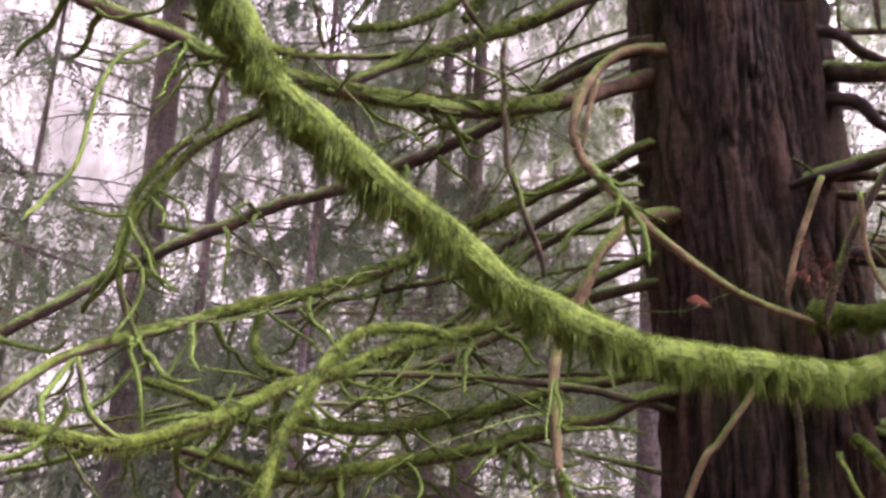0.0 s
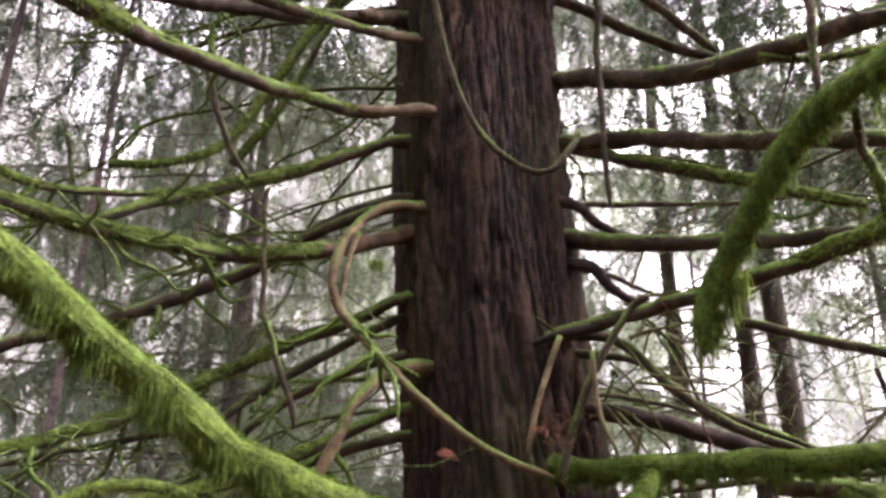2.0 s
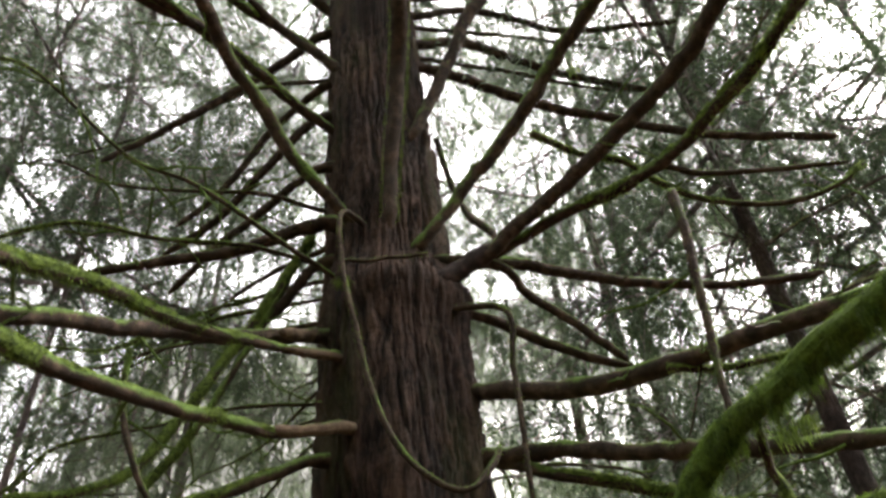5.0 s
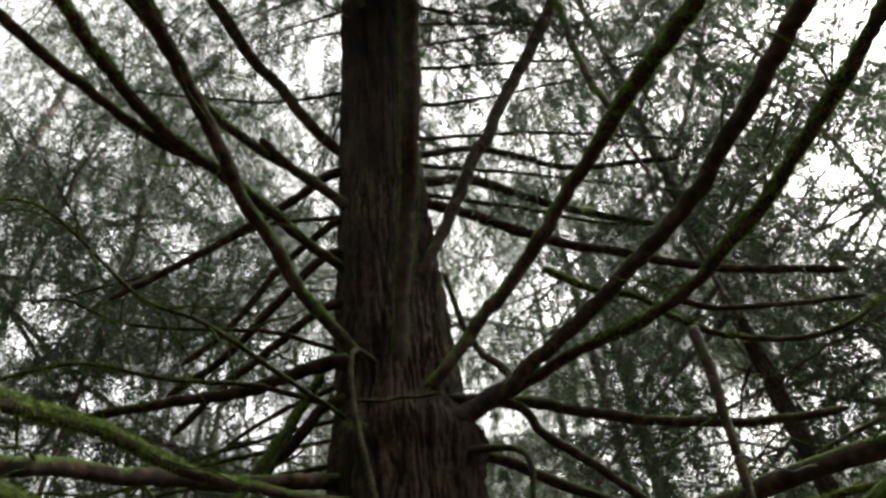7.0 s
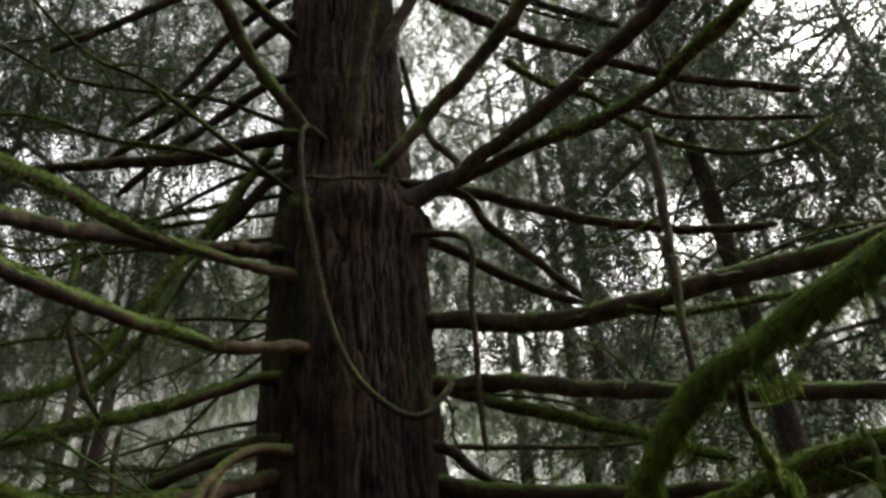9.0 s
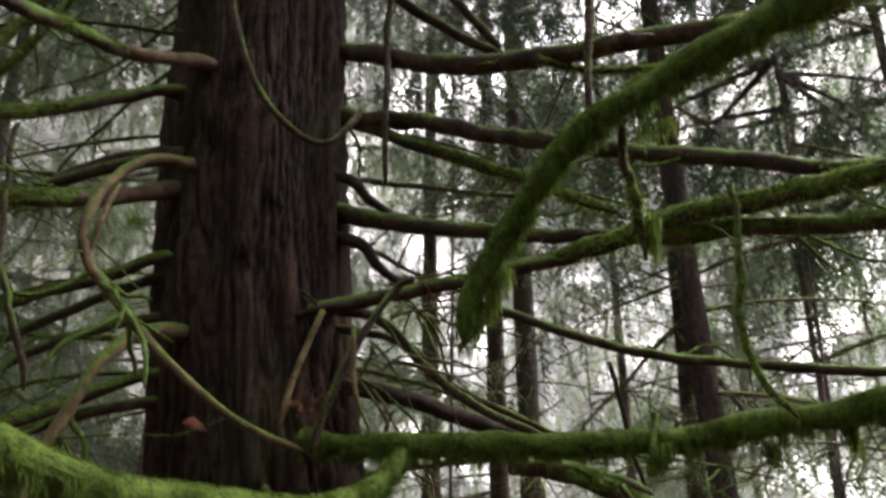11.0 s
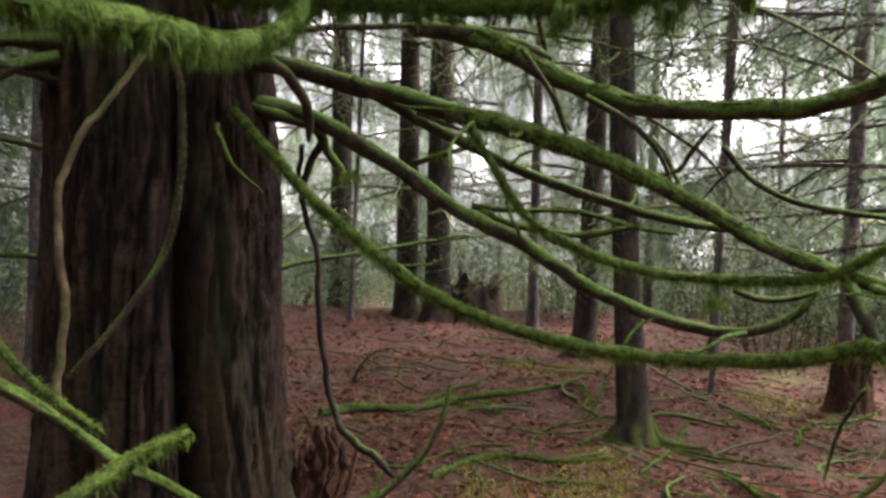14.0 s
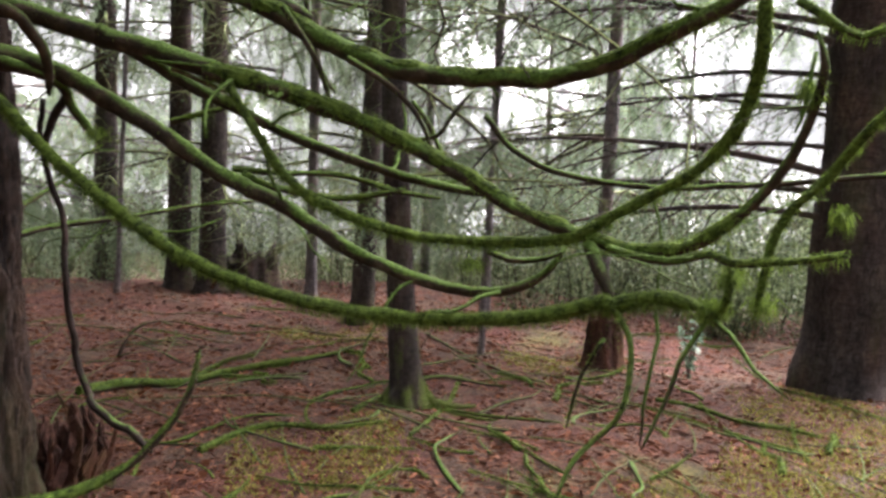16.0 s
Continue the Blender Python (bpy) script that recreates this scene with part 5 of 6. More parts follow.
# az, distance, radius, height, lean, height of lowest bough, boughs, pale, dead branches, reach
for az, dist, r, h, lx, bare, nb, pale, dead, reach in (
    (24.1, 11.7, 0.15, 21, -0.01, 8.8, 28, 0, 18, 1.5),
    (26.2, 11.4, 0.17, 22, -0.005, 9.0, 30, 1, 18, 1.5),
    (32.5, 10.0, 0.06, 18, 0.0, 8.2, 32, 0, 6, 1.5),
    (19.8, 13.0, 0.17, 17, 0.0, 2.5, 26, 1, 14, 1.1),
    (35.9, 9.3, 0.12, 15, 0.01, 3.0, 16, 1, 18, 0.9),
    (44.0, 9.0, 0.05, 8, 0.0, 1.0, 22, 1, 12, 0.8),
    (-30.4, 9.5, 0.19, 18, -0.03, 5.0, 22, 1, 24, 1.1),
    (-9.2, 9.0, 0.13, 10.5, 0.0, 2.2, 26, 1, 16, 1.1),
    (-12.3, 10.5, 0.14, 10.5, 0.0, 1.0, 36, 2, 12, 1.25),
    (-27, 8.0, 0.05, 17, 0.0, 7.2, 34, 0, 4, 1.5),
    (1.8, 7.6, 0.12, 14, 0.0, 3.2, 24, 1, 16, 1.0),
    (-20, 12, 0.05, 12.5, 0.0, 0.6, 56, 2, 6, 1.5),
    (-38, 11, 0.05, 12, 0.0, 0.7, 30, 2, 6, 1.4),
    (-4, 13, 0.05, 12, 0.0, 0.6, 36, 1, 6, 1.5),
    (-20.5, 7.4, 0.04, 16, 0.0, 7.1, 52, 0, 4, 1.55),
    (-10, 9.5, 0.05, 17, 0.0, 10.5, 24, 0, 0, 1.4),
    (-13.5, 8.2, 0.022, 17, 0.0, 9.4, 16, 0, 4, 1.5),
    (5.9, 12, 0.022, 14, 0.0, 0.6, 36, 1, 6, 1.4),
    (12.9, 15, 0.022, 16, 0.0, 0.8, 36, 1, 6, 1.5),
    (30.2, 14.5, 0.022, 16, 0.0, 1.2, 34, 1, 8, 1.4),
    (39.8, 13, 0.07, 15, 0.0, 1.5, 22, 1, 10, 1.3),
    (47.5, 14, 0.045, 12, 0.0, 1.0, 20, 1, 10, 1.4),
    (56.1, 15, 0.045, 9, 0.0, 1.2, 15, 1, 10, 1.2),
    (51.5, 8.4, 0.07, 17, -0.02, 5.0, 56, 0, 12, 1.5),
    (9.5, 8.5, 0.022, 18, 0.0, 10.5, 14, 0, 0, 1.4),
    (7.5, 11.5, 0.022, 19, 0.0, 7.0, 24, 1, 0, 1.5),
    (20.5, 11.0, 0.03, 17, 0.0, 6.5, 20, 0, 6, 1.4),
    (44.0, 7.4, 0.022, 18, 0.02, 5.4, 56, 0, 6, 1.45),
    (-50.5, 9, 0.16, 16, 0.0, 3.0, 28, 1, 8, 1.3),
    # unseen trees behind and to the left, added to dim light on the trunk
    (150, 6.0, 0.2, 13, 0.0, 0.8, 46, 0, 4, 1.5),
    (185, 5.8, 0.2, 13, 0.0, 0.8, 46, 0, 4, 1.4),
    (-145, 5.8, 0.2, 13, 0.0, 0.8, 46, 0, 4, 1.5),
    (-75, 8, 0.2, 15, 0.0, 1.0, 36, 0, 4, 1.5),
):
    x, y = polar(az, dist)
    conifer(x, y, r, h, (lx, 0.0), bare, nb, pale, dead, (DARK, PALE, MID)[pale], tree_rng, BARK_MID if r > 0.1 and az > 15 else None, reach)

# high live boughs of the cedar itself
high_rng = np.random.default_rng(14)
for k in range(42):
    z = high_rng.uniform(9.5, 16.5)
    ax = trunk_axis(z)
    hang(BOUGHS_DARK[k % 5], "bough", cedar, Vector((ax[0], ax[1], z)) - cedar.location, radians(high_rng.uniform(50, 215)), high_rng.uniform(0.75, 1.15), high_rng.uniform(-0.1, 0.3), high_rng)


# unseen boughs on the near side of the crown, added to shade the trunk
for k in range(46):
    z = high_rng.uniform(9.6, 15.5)
    ax = trunk_axis(z)
    hang(BOUGHS_DARK[k % 5], "bough", cedar, Vector((ax[0], ax[1], z)) - cedar.location, radians(high_rng.uniform(215, 345)), high_rng.uniform(1.2, 1.8), high_rng.uniform(-0.15, 0.1), high_rng)


# long level boughs half way up, hung with sprays
for k in range(9):
    z = high_rng.uniform(9.3, 11.2)
    ax = trunk_axis(z)
    hang(BOUGHS_DARK[k % 5], "bough", cedar, Vector((ax[0], ax[1], z)) - cedar.location, radians(high_rng.uniform(-15, 45)), high_rng.uniform(0.9, 1.25), high_rng.uniform(-0.05, 0.12), high_rng)


# thin level limbs half way up, fringed with hanging needle sprays
fringe_rng = np.random.default_rng(91)
for pts in (
    [(0.663, 3.585, 8.554), (1.417, 3.793, 9.269), (2.354, 3.774, 9.786), (3.460, 3.371, 9.937)],
    [(0.633, 3.581, 7.975), (1.479, 3.752, 8.480), (2.477, 3.657, 8.409), (3.411, 3.385, 7.886)],
    [(0.644, 3.572, 7.535), (1.359, 3.782, 7.861), (2.205, 3.834, 7.877), (3.069, 3.697, 7.582)],
    [(0.646, 3.568, 7.124), (1.350, 3.785, 7.350), (2.105, 3.878, 7.345), (2.735, 3.953, 7.490)],
    [(0.693, 3.604, 9.325), (1.641, 3.716, 9.861), (2.739, 3.497, 9.730), (3.741, 3.024, 9.371)],
    [(-0.021, 3.669, 8.872), (-0.692, 4.018, 9.212), (-1.486, 4.241, 9.603), (-2.449, 4.248, 9.654)],
    [(-0.007, 3.627, 6.862), (-0.598, 3.994, 7.205), (-1.269, 4.253, 6.955), (-1.969, 4.418, 6.777)],
):
    ob = limb(1, 0.02, 0.007, pts, twigs=1.5)
    line = spline(np.array(pts), 0.03)
    line = line[len(line) // 4:]
    p = line[fringe_rng.integers(0, len(line), 140)] + fringe_rng.normal(0, 1, (140, 3)) * np.array((0.16, 0.16, 0.05))
    w = np.array((0, 0, -1.0))[None] + fringe_rng.normal(0, 0.4, (140, 3))
    sv, sf = sprays(p - BASE, w / np.linalg.norm(w, axis=1)[:, None], fringe_rng.uniform(0.12, 0.3, 140), fringe_rng)
    part_mesh("needle_spray", sv, sf, NEEDLES, ob, "hanging dark green needle sprays", smooth=False, kind="stuff")

# dry brown cedar sprays caught in the twigs before the trunk
dry_rng = np.random.default_rng(52)
spot = np.array((0.597, 2.934, 2.317))
p = spot + dry_rng.normal(0, 1, (26, 3)) * np.array((0.1, 0.03, 0.045))
w = dry_rng.normal(0, 0.6, (26, 3)) + np.array((0.1, -0.2, -0.35))
sv, sf = sprays(p - BASE, w / np.linalg.norm(w, axis=1)[:, None], dry_rng.uniform(0.07, 0.15, 26), dry_rng, 7)
part_mesh("dead_spray", sv, sf, LITTER, cedar, "dry reddish-brown sprays caught on twigs", smooth=False, kind="stuff")


# ---- shrubs along the edge of the clearing ----
def shrub_mesh(w, h, count, rng):
    allv, allf, off, tips = [], [], 0, []
    for _ in range(15):
        a, rr = rng.uniform(0, 6.28), rng.uniform(0.2, 1) * w
        b_ = a + rng.normal(0, 0.7)
        q = np.array([(0.3 * math.cos(a), 0.3 * math.sin(a), -0.05), (rr * 0.6 * math.cos(a), rr * 0.6 * math.sin(a), h * rng.uniform(0.25, 0.7)), (rr * 1.2 * math.cos(b_), rr * 1.2 * math.sin(b_), h * rng.uniform(0.3, 1.3))])
        ss = spline(np.column_stack([q, (0.008, 0.005, 0.0025)]), 0.2)
        v, f = tube(ss[:, :3], ss[:, 3], 5, rng, 0.1)
        allv.append(v)
        allf += [[i + off for i in fc] for fc in f]
        off += len(v)
        tips.append(ss[1:, :3])
    tips = np.vstack(tips)
    p = tips[rng.integers(0, len(tips), count)] + rng.normal(0, 0.21, (count, 3))
    p[:, 2] = np.abs(p[:, 2]) + 0.03
    way = rng.normal(size=(count, 3)) + np.array((0, 0, -0.2))
    way /= np.linalg.norm(way, axis=1)[:, None]
    v, f = blades(p, way, rng.uniform(0.025, 0.06, count), rng.uniform(0.012, 0.024, count), rng)
    return mesh("stem_tangle", np.vstack(allv), allf, LIMB[1]), mesh("leafage", v, f, SHRUB)


shrub_rng = np.random.default_rng(5)
SHRUBS = [shrub_mesh(shrub_rng.uniform(0.9, 1.5), shrub_rng.uniform(0.9, 1.6), 3200, shrub_rng) for _ in range(4)]
for k, az in enumerate([*np.arange(-46, 82, 2.6), *np.arange(-46, 82, 4.1), *np.arange(-46, 84, 3.6), *np.arange(44, 80, 2.4)]):
    far_row, last_row = 50 <= k < 119, 82 <= k < 119
    d_ = 12.0 + shrub_rng.uniform(-0.6, 2.5) - (1.6 if az > 46 else 0) + (4.5 if far_row else 0) + (5.0 if last_row else 0)
    x, y = polar(az + shrub_rng.uniform(-1.2, 1.2), d_)
    ob = new("shrub")
    ob.matrix_basis = pose(x, y, float(ground_height(x, y)), 0, 0, shrub_rng.uniform(0, 360)) @ Matrix.Scale(shrub_rng.uniform(0.6, 1.15) * (1.9 if last_row else 1.15 if far_row else 1.0), 4)
    tagged(ob, "low dense evergreen shrub at the edge of the clearing", "shrub", "shrubs")
    for nm, me in zip(("stem_tangle", "leafage"), SHRUBS[k % 4]):
        bit = new(nm, me)
        bit.parent = ob
        tagged(bit, kind="stuff")


# ---- far forest sheets, mist and sky glow painted in ----
def painted_forest(name, label, radius, az0, az1, top, ragged, stops, glow, rise=0.0, mid=27.0):
    """An arc-shaped sheet painted as distant tall trees with a ragged skyline, well behind everything. glow: emission
    standing in for misty sky light.
    """
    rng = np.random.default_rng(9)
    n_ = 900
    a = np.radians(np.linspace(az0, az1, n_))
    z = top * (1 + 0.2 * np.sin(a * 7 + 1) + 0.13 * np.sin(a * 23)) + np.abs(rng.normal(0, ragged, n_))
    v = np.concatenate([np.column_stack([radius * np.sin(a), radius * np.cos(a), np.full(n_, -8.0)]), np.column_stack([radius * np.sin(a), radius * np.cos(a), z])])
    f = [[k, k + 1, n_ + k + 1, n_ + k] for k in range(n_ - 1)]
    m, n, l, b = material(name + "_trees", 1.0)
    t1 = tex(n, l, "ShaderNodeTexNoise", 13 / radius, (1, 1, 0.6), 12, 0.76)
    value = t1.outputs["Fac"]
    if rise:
        # painted brightness climbs with height: dim undergrowth low down, sky through thin crowns above
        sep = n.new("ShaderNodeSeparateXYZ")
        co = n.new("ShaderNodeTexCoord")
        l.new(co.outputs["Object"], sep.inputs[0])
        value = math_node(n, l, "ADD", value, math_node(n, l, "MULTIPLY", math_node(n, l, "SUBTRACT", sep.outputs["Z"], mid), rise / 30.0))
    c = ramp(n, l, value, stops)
    # the sheet emits its colours, so mist and sky light are painted on it
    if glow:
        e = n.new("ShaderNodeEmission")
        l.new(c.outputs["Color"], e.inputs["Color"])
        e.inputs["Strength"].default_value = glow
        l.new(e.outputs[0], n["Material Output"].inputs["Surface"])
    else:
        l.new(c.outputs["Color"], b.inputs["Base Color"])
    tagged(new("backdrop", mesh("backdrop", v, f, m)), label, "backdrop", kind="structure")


painted_forest("pale", "glowing sheet painted as distant forest in pale mist", 60, -75, 9, 44, 5, [(0.34, (0.22, 0.235, 0.2)), (0.46, (0.4, 0.415, 0.37)), (0.53, (0.68, 0.69, 0.64)), (0.61, (1.2, 1.2, 1.15))], 0.115, 0.035)
painted_forest("misty", "glowing sheet painted as distant forest fading into mist", 60, 9, 42, 44, 5, [(0.34, (0.12, 0.13, 0.115)), (0.48, (0.3, 0.315, 0.29)), (0.545, (0.75, 0.76, 0.74)), (0.61, (3.0, 3.0, 2.9))], 0.24, 0.075, 16.0)
painted_forest("bright", "glowing sheet painted as thinning forest before a bright sky", 60, 42, 100, 44, 5, [(0.34, (0.17, 0.18, 0.165)), (0.46, (0.4, 0.415, 0.4)), (0.52, (1.0, 1.0, 0.98)), (0.58, (3.0, 3.0, 2.9))], 0.24, 0.02)
# out of view: added to hold back sky light on the cedar's near side
painted_forest("dark", "unseen dark forest sheet added behind to cut light", 18, 100, 285, 16, 2.0, [(0.35, (0.02, 0.028, 0.018)), (0.6, (0.08, 0.1, 0.06))], 0.0)

# ---- litter, sticks and moss on the floor ----
lit_rng = np.random.default_rng(31)


def scatter(count, az0, az1, d0, d1, rng):
    az, d = np.radians(rng.uniform(az0, az1, count)), d0 + (d1 - d0) * rng.uniform(0, 1, count) ** 1.3
    x, y = d * np.sin(az), d * np.cos(az)
    return np.column_stack([x, y, ground_height(x, y) + 0.005])


p = scatter(90000, 2, 76, 2.2, 12, lit_rng)
way = np.column_stack([lit_rng.normal(size=(len(p), 2)), lit_rng.uniform(-0.02, 0.3, len(p))])
way /= np.linalg.norm(way, axis=1)[:, None]
broad = lit_rng.uniform(size=len(p)) < 0.16
wide = np.where(broad, lit_rng.uniform(0.016, 0.035, len(p)), lit_rng.uniform(0.003, 0.01, len(p)))
v, f = blades(p, way, lit_rng.uniform(0.02, 0.07, len(p)), wide, lit_rng, 0.05)
tagged(new("needle_litter", mesh("needle_litter", v, f, LITTER)), "fallen brown needles and leaf scraps on the ground", "litter", kind="stuff")

p = scatter(110000, 28, 80, 2.0, 9, lit_rng)
lush = 2.6 * np.exp(-(((p[:, 0] - 4.9) / 1.5) ** 2 + ((p[:, 1] - 1.9) / 0.9) ** 2))
keep = np.sin(p[:, 0] * 1.9 + 0.7 * p[:, 1]) + np.sin(p[:, 1] * 2.7 - p[:, 0]) + np.sin(7.3 * p[:, 0] - 5.1 * p[:, 1]) * 0.5 + lush + lit_rng.normal(0, 0.35, len(p)) > 1.4
p = p[keep]
way = np.column_stack([lit_rng.normal(0, 0.5, (len(p), 2)), np.ones(len(p))])
way /= np.linalg.norm(way, axis=1)[:, None]
v, f = blades(p, way, lit_rng.uniform(0.015, 0.05, len(p)), lit_rng.uniform(0.004, 0.009, len(p)), lit_rng, 0.3)
tagged(new("ground_moss", mesh("ground_moss", v, f, GRASSMOSS)), "yellow-green moss and short grass tufts on the ground", "moss", kind="stuff")


# ---- sticks, logs and stumps on the floor ----
def fallen(points, r0, r1, level, label, name="fallen_branch"):
    """A branch lying on the ground: points are x, y and height over the ground of its middle line."""
    p = np.array([(x, y, float(ground_height(x, y)) + h) for x, y, h in points])
    s = spline(np.column_stack([p, np.linspace(r0, r1, len(p))]), 0.04)
    o = s[0, :3].copy()
    ob = new(name)
    ob.location = o
    tagged(ob, label, "branch", "fallen branches")
    c = s[:, :3] - o
    v, f = tube(c, s[:, 3] * (0.85 if level >= 2 else 1), 8, lit_rng, 0.16)
    wood = part_mesh("wood", v, f, LIMB[level] if level else STICKS, ob)
    if level >= 2:
        mv, mf = moss_coat(c, s[:, 3], level, lit_rng, 1.5)
        part_mesh("moss", mv, mf, MOSS, ob, "green moss", smooth=False, kind="stuff")
    return ob


fallen([(1.95, 5.74, 0.02), (2.30, 5.85, 0.03), (2.71, 5.88, 0.028), (3.11, 5.98, 0.03), (3.52, 5.94, 0.024), (3.87, 6.02, 0.02), (4.33, 6.05, 0.012)], 0.044, 0.016, 2, "long moss-covered fallen branch lying on the litter")
fallen([(2.76, 5.88, 0.02), (3.01, 6.10, 0.05), (3.26, 6.23, 0.06), (3.52, 6.28, 0.03)], 0.014, 0.005, 2, "short mossy side branch lying on the litter")
fallen([(2.15, 4.36, 0.014), (2.58, 4.48, 0.014), (2.83, 4.40, 0.014), (2.96, 4.23, 0.014), (3.22, 4.08, 0.014)], 0.018, 0.01, 2, "thin mossy branch lying on the ground")
fallen([(2.21, 4.62, 0.01), (2.62, 4.69, 0.01), (2.93, 4.57, 0.01)], 0.012, 0.008, 2, "thin mossy branch lying on the ground")
fallen([(2.70, 4.08, 0.01), (2.84, 3.89, 0.01), (3.08, 3.63, 0.01)], 0.012, 0.008, 2, "thin mossy branch lying on the ground")
fallen([(3.21, 4.43, 0.013), (3.60, 4.67, 0.013), (3.69, 4.45, 0.013), (3.82, 4.26, 0.013), (3.99, 3.92, 0.013), (4.12, 3.62, 0.013), (4.34, 3.35, 0.013)], 0.016, 0.008, 2, "mossy surface root running over the ground")
fallen([(3.19, 3.82, 0.01), (3.52, 4.04, 0.01), (3.99, 4.41, 0.01), (4.58, 4.94, 0.01)], 0.012, 0.008, 2, "bent mossy twig standing out of the litter")
fallen([(5.34, 3.67, 0.01), (5.46, 3.41, 0.022), (5.54, 3.11, 0.018), (5.66, 2.85, 0.02), (5.66, 2.59, 0.012)], 0.019, 0.007, 2, "moss-covered fallen branch lying on the litter")
fallen([(2.48, 3.34, 0.01), (2.71, 3.51, 0.01), (2.90, 3.44, 0.01), (2.92, 3.32, 0.01)], 0.012, 0.008, 2, "thin mossy branch lying on the ground")
fallen([(4.43, 8.13, 0.01), (4.67, 7.37, 0.01), (4.89, 6.99, 0.01), (4.71, 6.47, 0.01)], 0.012, 0.006, 0, "thin dead stick lying on the needle litter")
fallen([(5.69, 6.75, 0.01), (5.15, 5.57, 0.01), (4.88, 4.83, 0.01), (4.86, 4.31, 0.01)], 0.012, 0.006, 0, "dead twig hanging down to the ground")
fallen([(2.67, 7.01, 0.0), (2.73, 6.99, 0.14), (2.84, 6.95, 0.24), (2.98, 6.89, 0.27)], 0.018, 0.007, 0, "pale dead twig arching out of the litter")

for k in range(230):
    az, d = lit_rng.uniform(6, 72), 2.6 + 7.5 * lit_rng.uniform() ** 1.2
    x, y = polar(az, d)
    if math.hypot(x - 0.57, y - 3.53) < 0.9:
        continue
    a, ln = lit_rng.uniform(0, math.pi), lit_rng.uniform(0.25, 1.3)
    bend = lit_rng.normal(0, 0.12)
    pts = [(x + t * ln * math.cos(a) - bend * t * t * math.sin(a), y + t * ln * math.sin(a) + bend * t * t * math.cos(a), 0.012 + 0.02 * t) for t in (0, 0.35, 0.7, 1)]
    fallen(pts, lit_rng.uniform(0.004, 0.009), 0.0025, 0 if k % 4 else 2, "thin dead stick lying on the needle litter" if k % 4 else "thin mossy stick lying on the ground")

# crooked mossy twigs strewn over the litter
for k in range(44):
    az, d = lit_rng.uniform(24, 66), 2.8 + 4.2 * lit_rng.uniform() ** 1.1
    x, y = polar(az, d)
    if math.hypot(x - 0.57, y - 3.53) < 1.0:
        continue
    a, ln = lit_rng.uniform(0, 6.28), lit_rng.uniform(0.3, 0.95)
    pts, way = [(x, y, 0.01)], a
    for _ in range(4):
        way += lit_rng.normal(0, 0.45)
        x, y = x + ln / 4 * math.cos(way), y + ln / 4 * math.sin(way)
        pts.append((x, y, lit_rng.uniform(0.008, 0.05)))
    fallen(pts, lit_rng.uniform(0.009, 0.019), 0.005, 2 if k % 3 else 0, "crooked moss-grown twig lying on the litter" if k % 3 else "crooked bare twig lying on the litter")


def stump(x, y, r, h, mat, label, rng, lean=(0.0, 0.0)):
    """A broken rotten stump: fluted sides and a jagged hollow top."""
    ob = new("tree_stump")
    ob.location = (x, y, float(ground_height(x, y)))
    tagged(ob, label, "stump")
    na_, nz_ = 40, 16
    a = np.linspace(0, 2 * np.pi, na_, endpoint=False)
    jag = h * (0.75 + 0.18 * np.sin(3 * a + rng.uniform(0, 6)) + 0.12 * np.sin(7 * a + 1)) + rng.normal(0, 0.03 * h, na_)
    v = []
    for i in range(nz_):
        t = i / (nz_ - 1)
        z = -0.05 + (jag + 0.05) * t
        rad = r * (1 - 0.22 * t + 0.35 * np.exp(-t * 7)) * (1 + 0.08 * np.sin(5 * a + 1) + 0.04 * np.sin(11 * a)) + rng.normal(0, 0.006, na_)
        v.append(np.column_stack([rad * np.cos(a) + lean[0] * z, rad * np.sin(a) + lean[1] * z, z]))
    inner = v[-1].copy()
    inner[:, :2] *= 0.72
    inner[:, 2] -= h * 0.25
    v = np.vstack([*v, inner, [[0, 0, h * 0.4]]])
    i, j = np.meshgrid(np.arange(nz_), np.arange(na_), indexing="ij")
    f = np.stack([i * na_ + j, i * na_ + (j + 1) % na_, (i + 1) * na_ + (j + 1) % na_, (i + 1) * na_ + j], -1).reshape(-1, 4).tolist()
    f += [[nz_ * na_ + k, nz_ * na_ + (k + 1) % na_, (nz_ + 1) * na_] for k in range(na_)]
    part_mesh("wood", v, f, mat, ob)
    p = v[rng.integers(na_ * 8, na_ * nz_, 700)]
    way = np.column_stack([rng.normal(0, 0.5, (700, 2)), np.ones(700)])
    way /= np.linalg.norm(way, axis=1)[:, None]
    bv, bf = blades(p, way, rng.uniform(0.01, 0.03, 700), rng.uniform(0.003, 0.006, 700), rng)
    part_mesh("moss", bv, bf, MOSS, ob, "sparse green moss", smooth=False, kind="stuff")


stump(5.90, 4.63, 0.17, 0.62, ROTTEN, "red-brown rotten tree stump with a jagged top", lit_rng)
stump(5.57, 10.18, 0.38, 0.66, BARK_MID, "low broken rotten stump among litter", lit_rng)


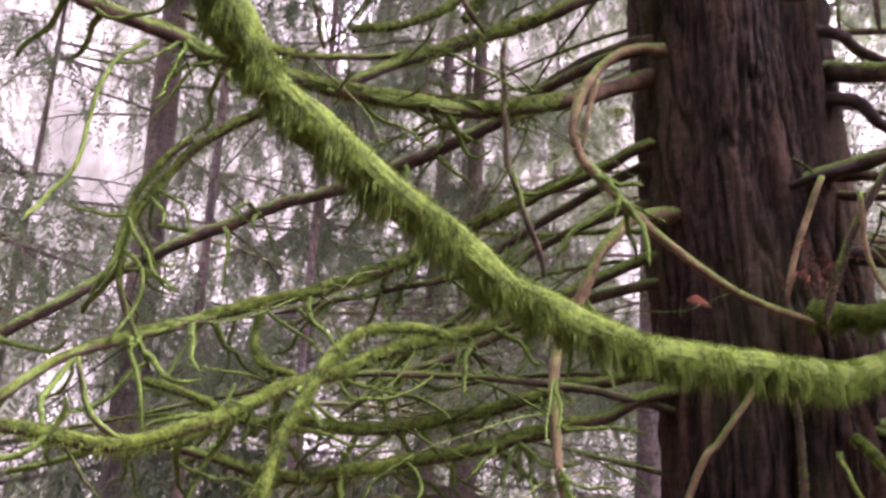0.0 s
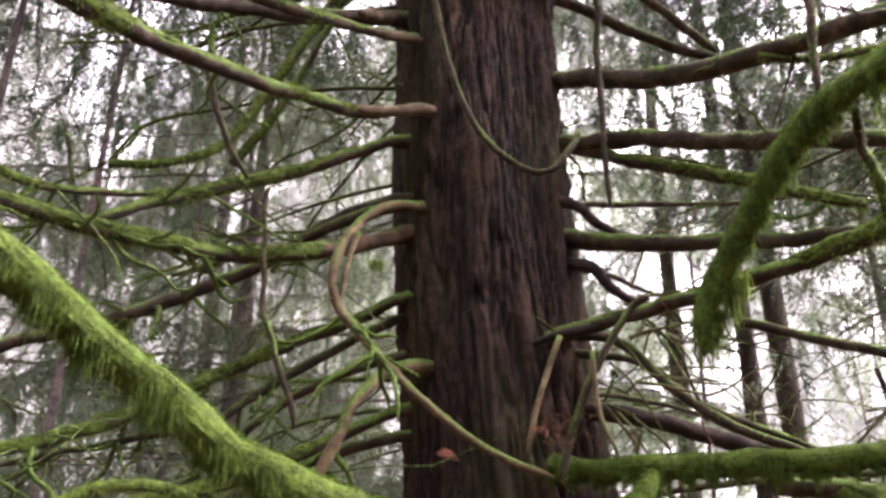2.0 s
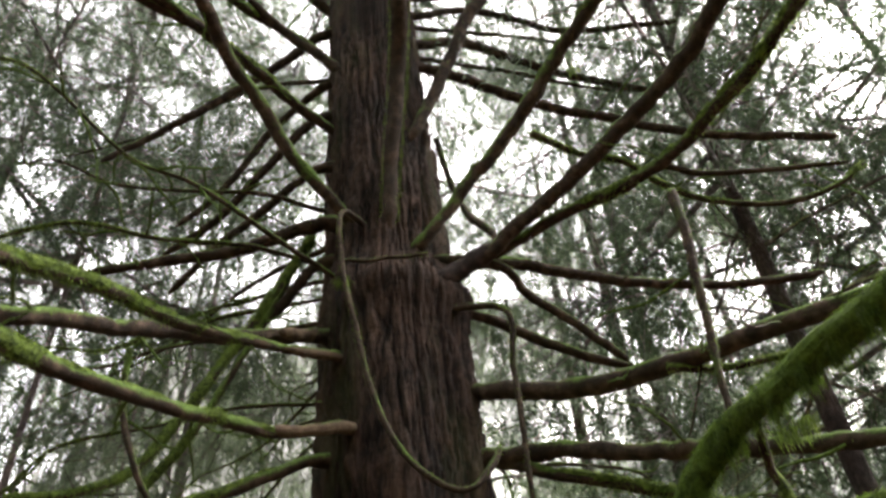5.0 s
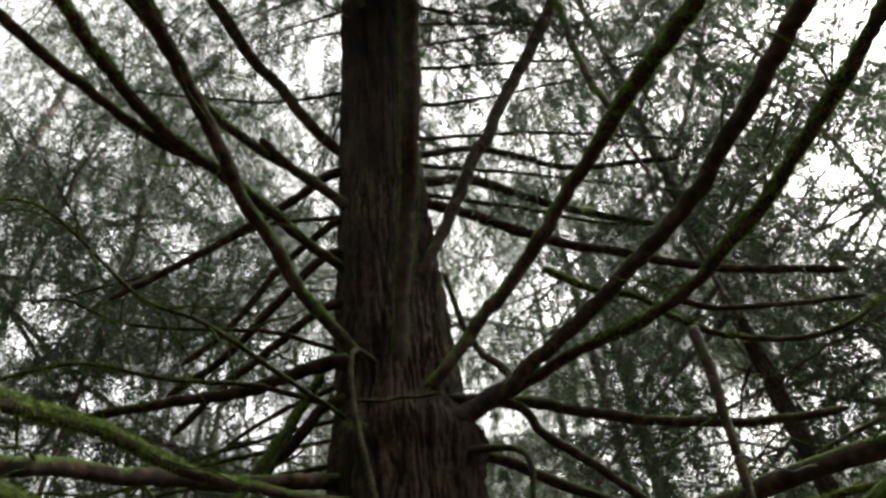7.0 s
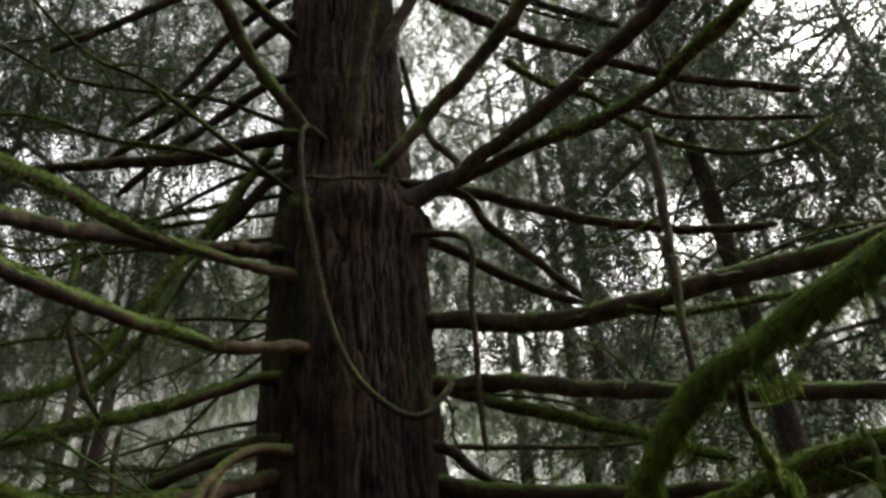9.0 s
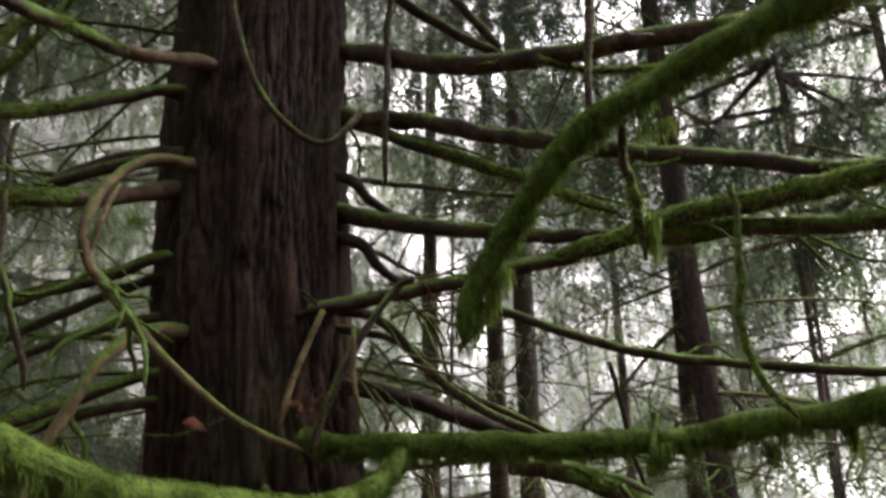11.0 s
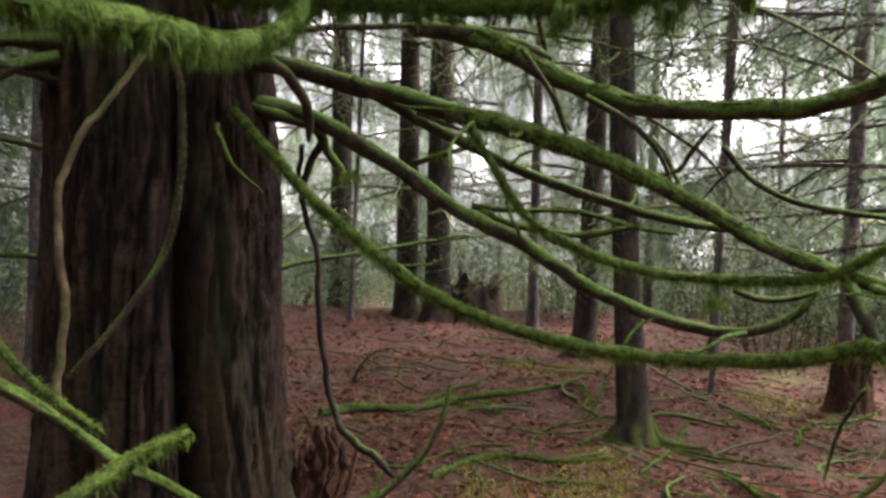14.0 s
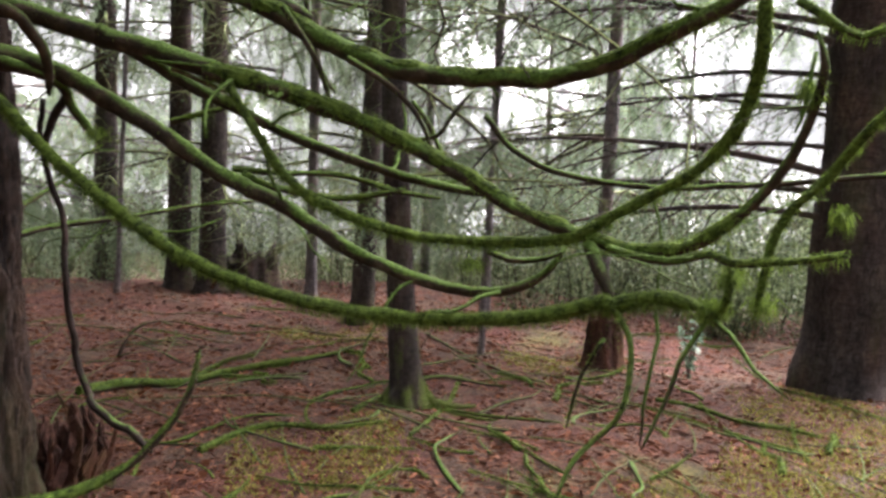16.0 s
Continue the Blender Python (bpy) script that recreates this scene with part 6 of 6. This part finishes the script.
def splintered_root(x, y, label, rng):
    """A torn, rotten root plate: upright jagged slabs of wood with dark hollows between them."""
    ob = new("rotten_root")
    ob.location = (x, y, float(ground_height(x, y)))
    tagged(ob, label, "rotten wood")
    for k in range(22):
        a, rad = rng.uniform(0, 6.28), rng.uniform(0.02, 0.2)
        h, w, d = rng.uniform(0.1, 0.36), rng.uniform(0.022, 0.06), rng.uniform(0.012, 0.03)
        lean, turn = rng.normal(0, 0.16, 2), rng.uniform(0, 3.14)
        v, f, n_ = [], [], 7
        for i in range(n_):
            t = i / (n_ - 1)
            ww = w * (1 - 0.5 * t**1.6) * rng.uniform(0.6, 1.2)
            off = rng.normal(0, 0.008, 2)
            for sx, sy in ((-1, -1), (1, -1), (1, 1), (-1, 1)):
                px, py = sx * ww + off[0], sy * d * (1 - 0.5 * t) + off[1]
                v.append((px * math.cos(turn) - py * math.sin(turn) + rad * math.cos(a) + lean[0] * h * t, px * math.sin(turn) + py * math.cos(turn) + rad * math.sin(a) + lean[1] * h * t, -0.06 + (h + 0.06) * t + (0.03 * sx * t)))
        for i in range(n_ - 1):
            for j in range(4):
                f.append([4 * i + j, 4 * i + (j + 1) % 4, 4 * i + 4 + (j + 1) % 4, 4 * i + 4 + j])
        f.append([4 * n_ - 4, 4 * n_ - 3, 4 * n_ - 2, 4 * n_ - 1])
        part_mesh("splinter", v, f, ROTTEN, ob, smooth=False)


splintered_root(1.60, 4.62, "splintered rotten red wood beside the cedar", lit_rng)
splintered_root(1.47, 4.42, "crumbling rotten root at the foot of the cedar", lit_rng)

# a broad-leaved sapling by the rotten stump
PALE_LEAF = leafy("pale_sapling_leaves", (0.07, 0.12, 0.08), (0.2, 0.3, 0.21), 0.4, 0.4, 8.0)
sapling = new("sapling")
sapling.location = (6.40, 4.11, float(ground_height(6.40, 4.11)))
tagged(sapling, "small broad-leaved sapling with pale green leaves", "sapling")
for k in range(5):
    a = k * 1.3
    q = np.array([(0, 0, -0.03), (0.03 * math.cos(a), 0.03 * math.sin(a), 0.2), (0.1 * math.cos(a), 0.1 * math.sin(a), 0.36 + 0.05 * k)])
    ss = spline(np.column_stack([q, (0.006, 0.005, 0.002)]), 0.03)
    v, f = tube(ss[:, :3], ss[:, 3], 5, lit_rng, 0.1)
    stem = part_mesh("stem", v, f, STICKS, sapling)
    at = ss[lit_rng.integers(3, len(ss), 16), :3]
    way = lit_rng.normal(size=(16, 3)) * np.array((1, 1, 0.5))
    way /= np.linalg.norm(way, axis=1)[:, None]
    bv, bf = blades(at, way, lit_rng.uniform(0.05, 0.09, 16), lit_rng.uniform(0.025, 0.04, 16), lit_rng, 0.3)
    part_mesh("leaves", bv, bf, PALE_LEAF, stem, "pale green leaves", smooth=False, kind="stuff")

# reddish dry leaf stuck on the trunk
def dry_leaf(at, turn, size, label):
    ob = new("dry_leaf")
    tagged(ob, label, "leaf", "dry leaves")
    v, f = [], []
    for i in range(7):
        t = i / 6
        w = 0.22 * math.sin(math.pi * min(t + 0.08, 1)) * (1 + 0.25 * math.sin(9 * t))
        z = 0.12 * math.sin(4 * t)
        v += [(t - 0.5, -w, z + 0.1), (t - 0.5, 0, z), (t - 0.5, w, z + 0.08), (t - 0.5, 0, z - 0.025)]
    for i in range(6):
        a = 4 * i
        f += [[a, a + 1, a + 5, a + 4], [a + 1, a + 2, a + 6, a + 5], [a + 3, a, a + 4, a + 7], [a + 2, a + 3, a + 7, a + 6]]
    bit = new("blade", mesh("blade", v, f, LEAF_RED, True))
    bit.parent = ob
    ob.matrix_basis = Matrix.Translation(at) @ Euler([radians(q) for q in turn]).to_matrix().to_4x4() @ Matrix.Scale(size, 4)


dry_leaf((0.230, 3.106, 2.242), (80, 10, 20), 0.10, "dry reddish leaf caught on the bark")
dry_leaf((1.324, 2.546, 1.159), (20, 80, 10), 0.08, "dry orange leaf hanging on a mossy limb")
dry_leaf((0.976, 2.850, 2.719), (40, 75, 10), 0.09, "withered brown leaf hanging on a limb")
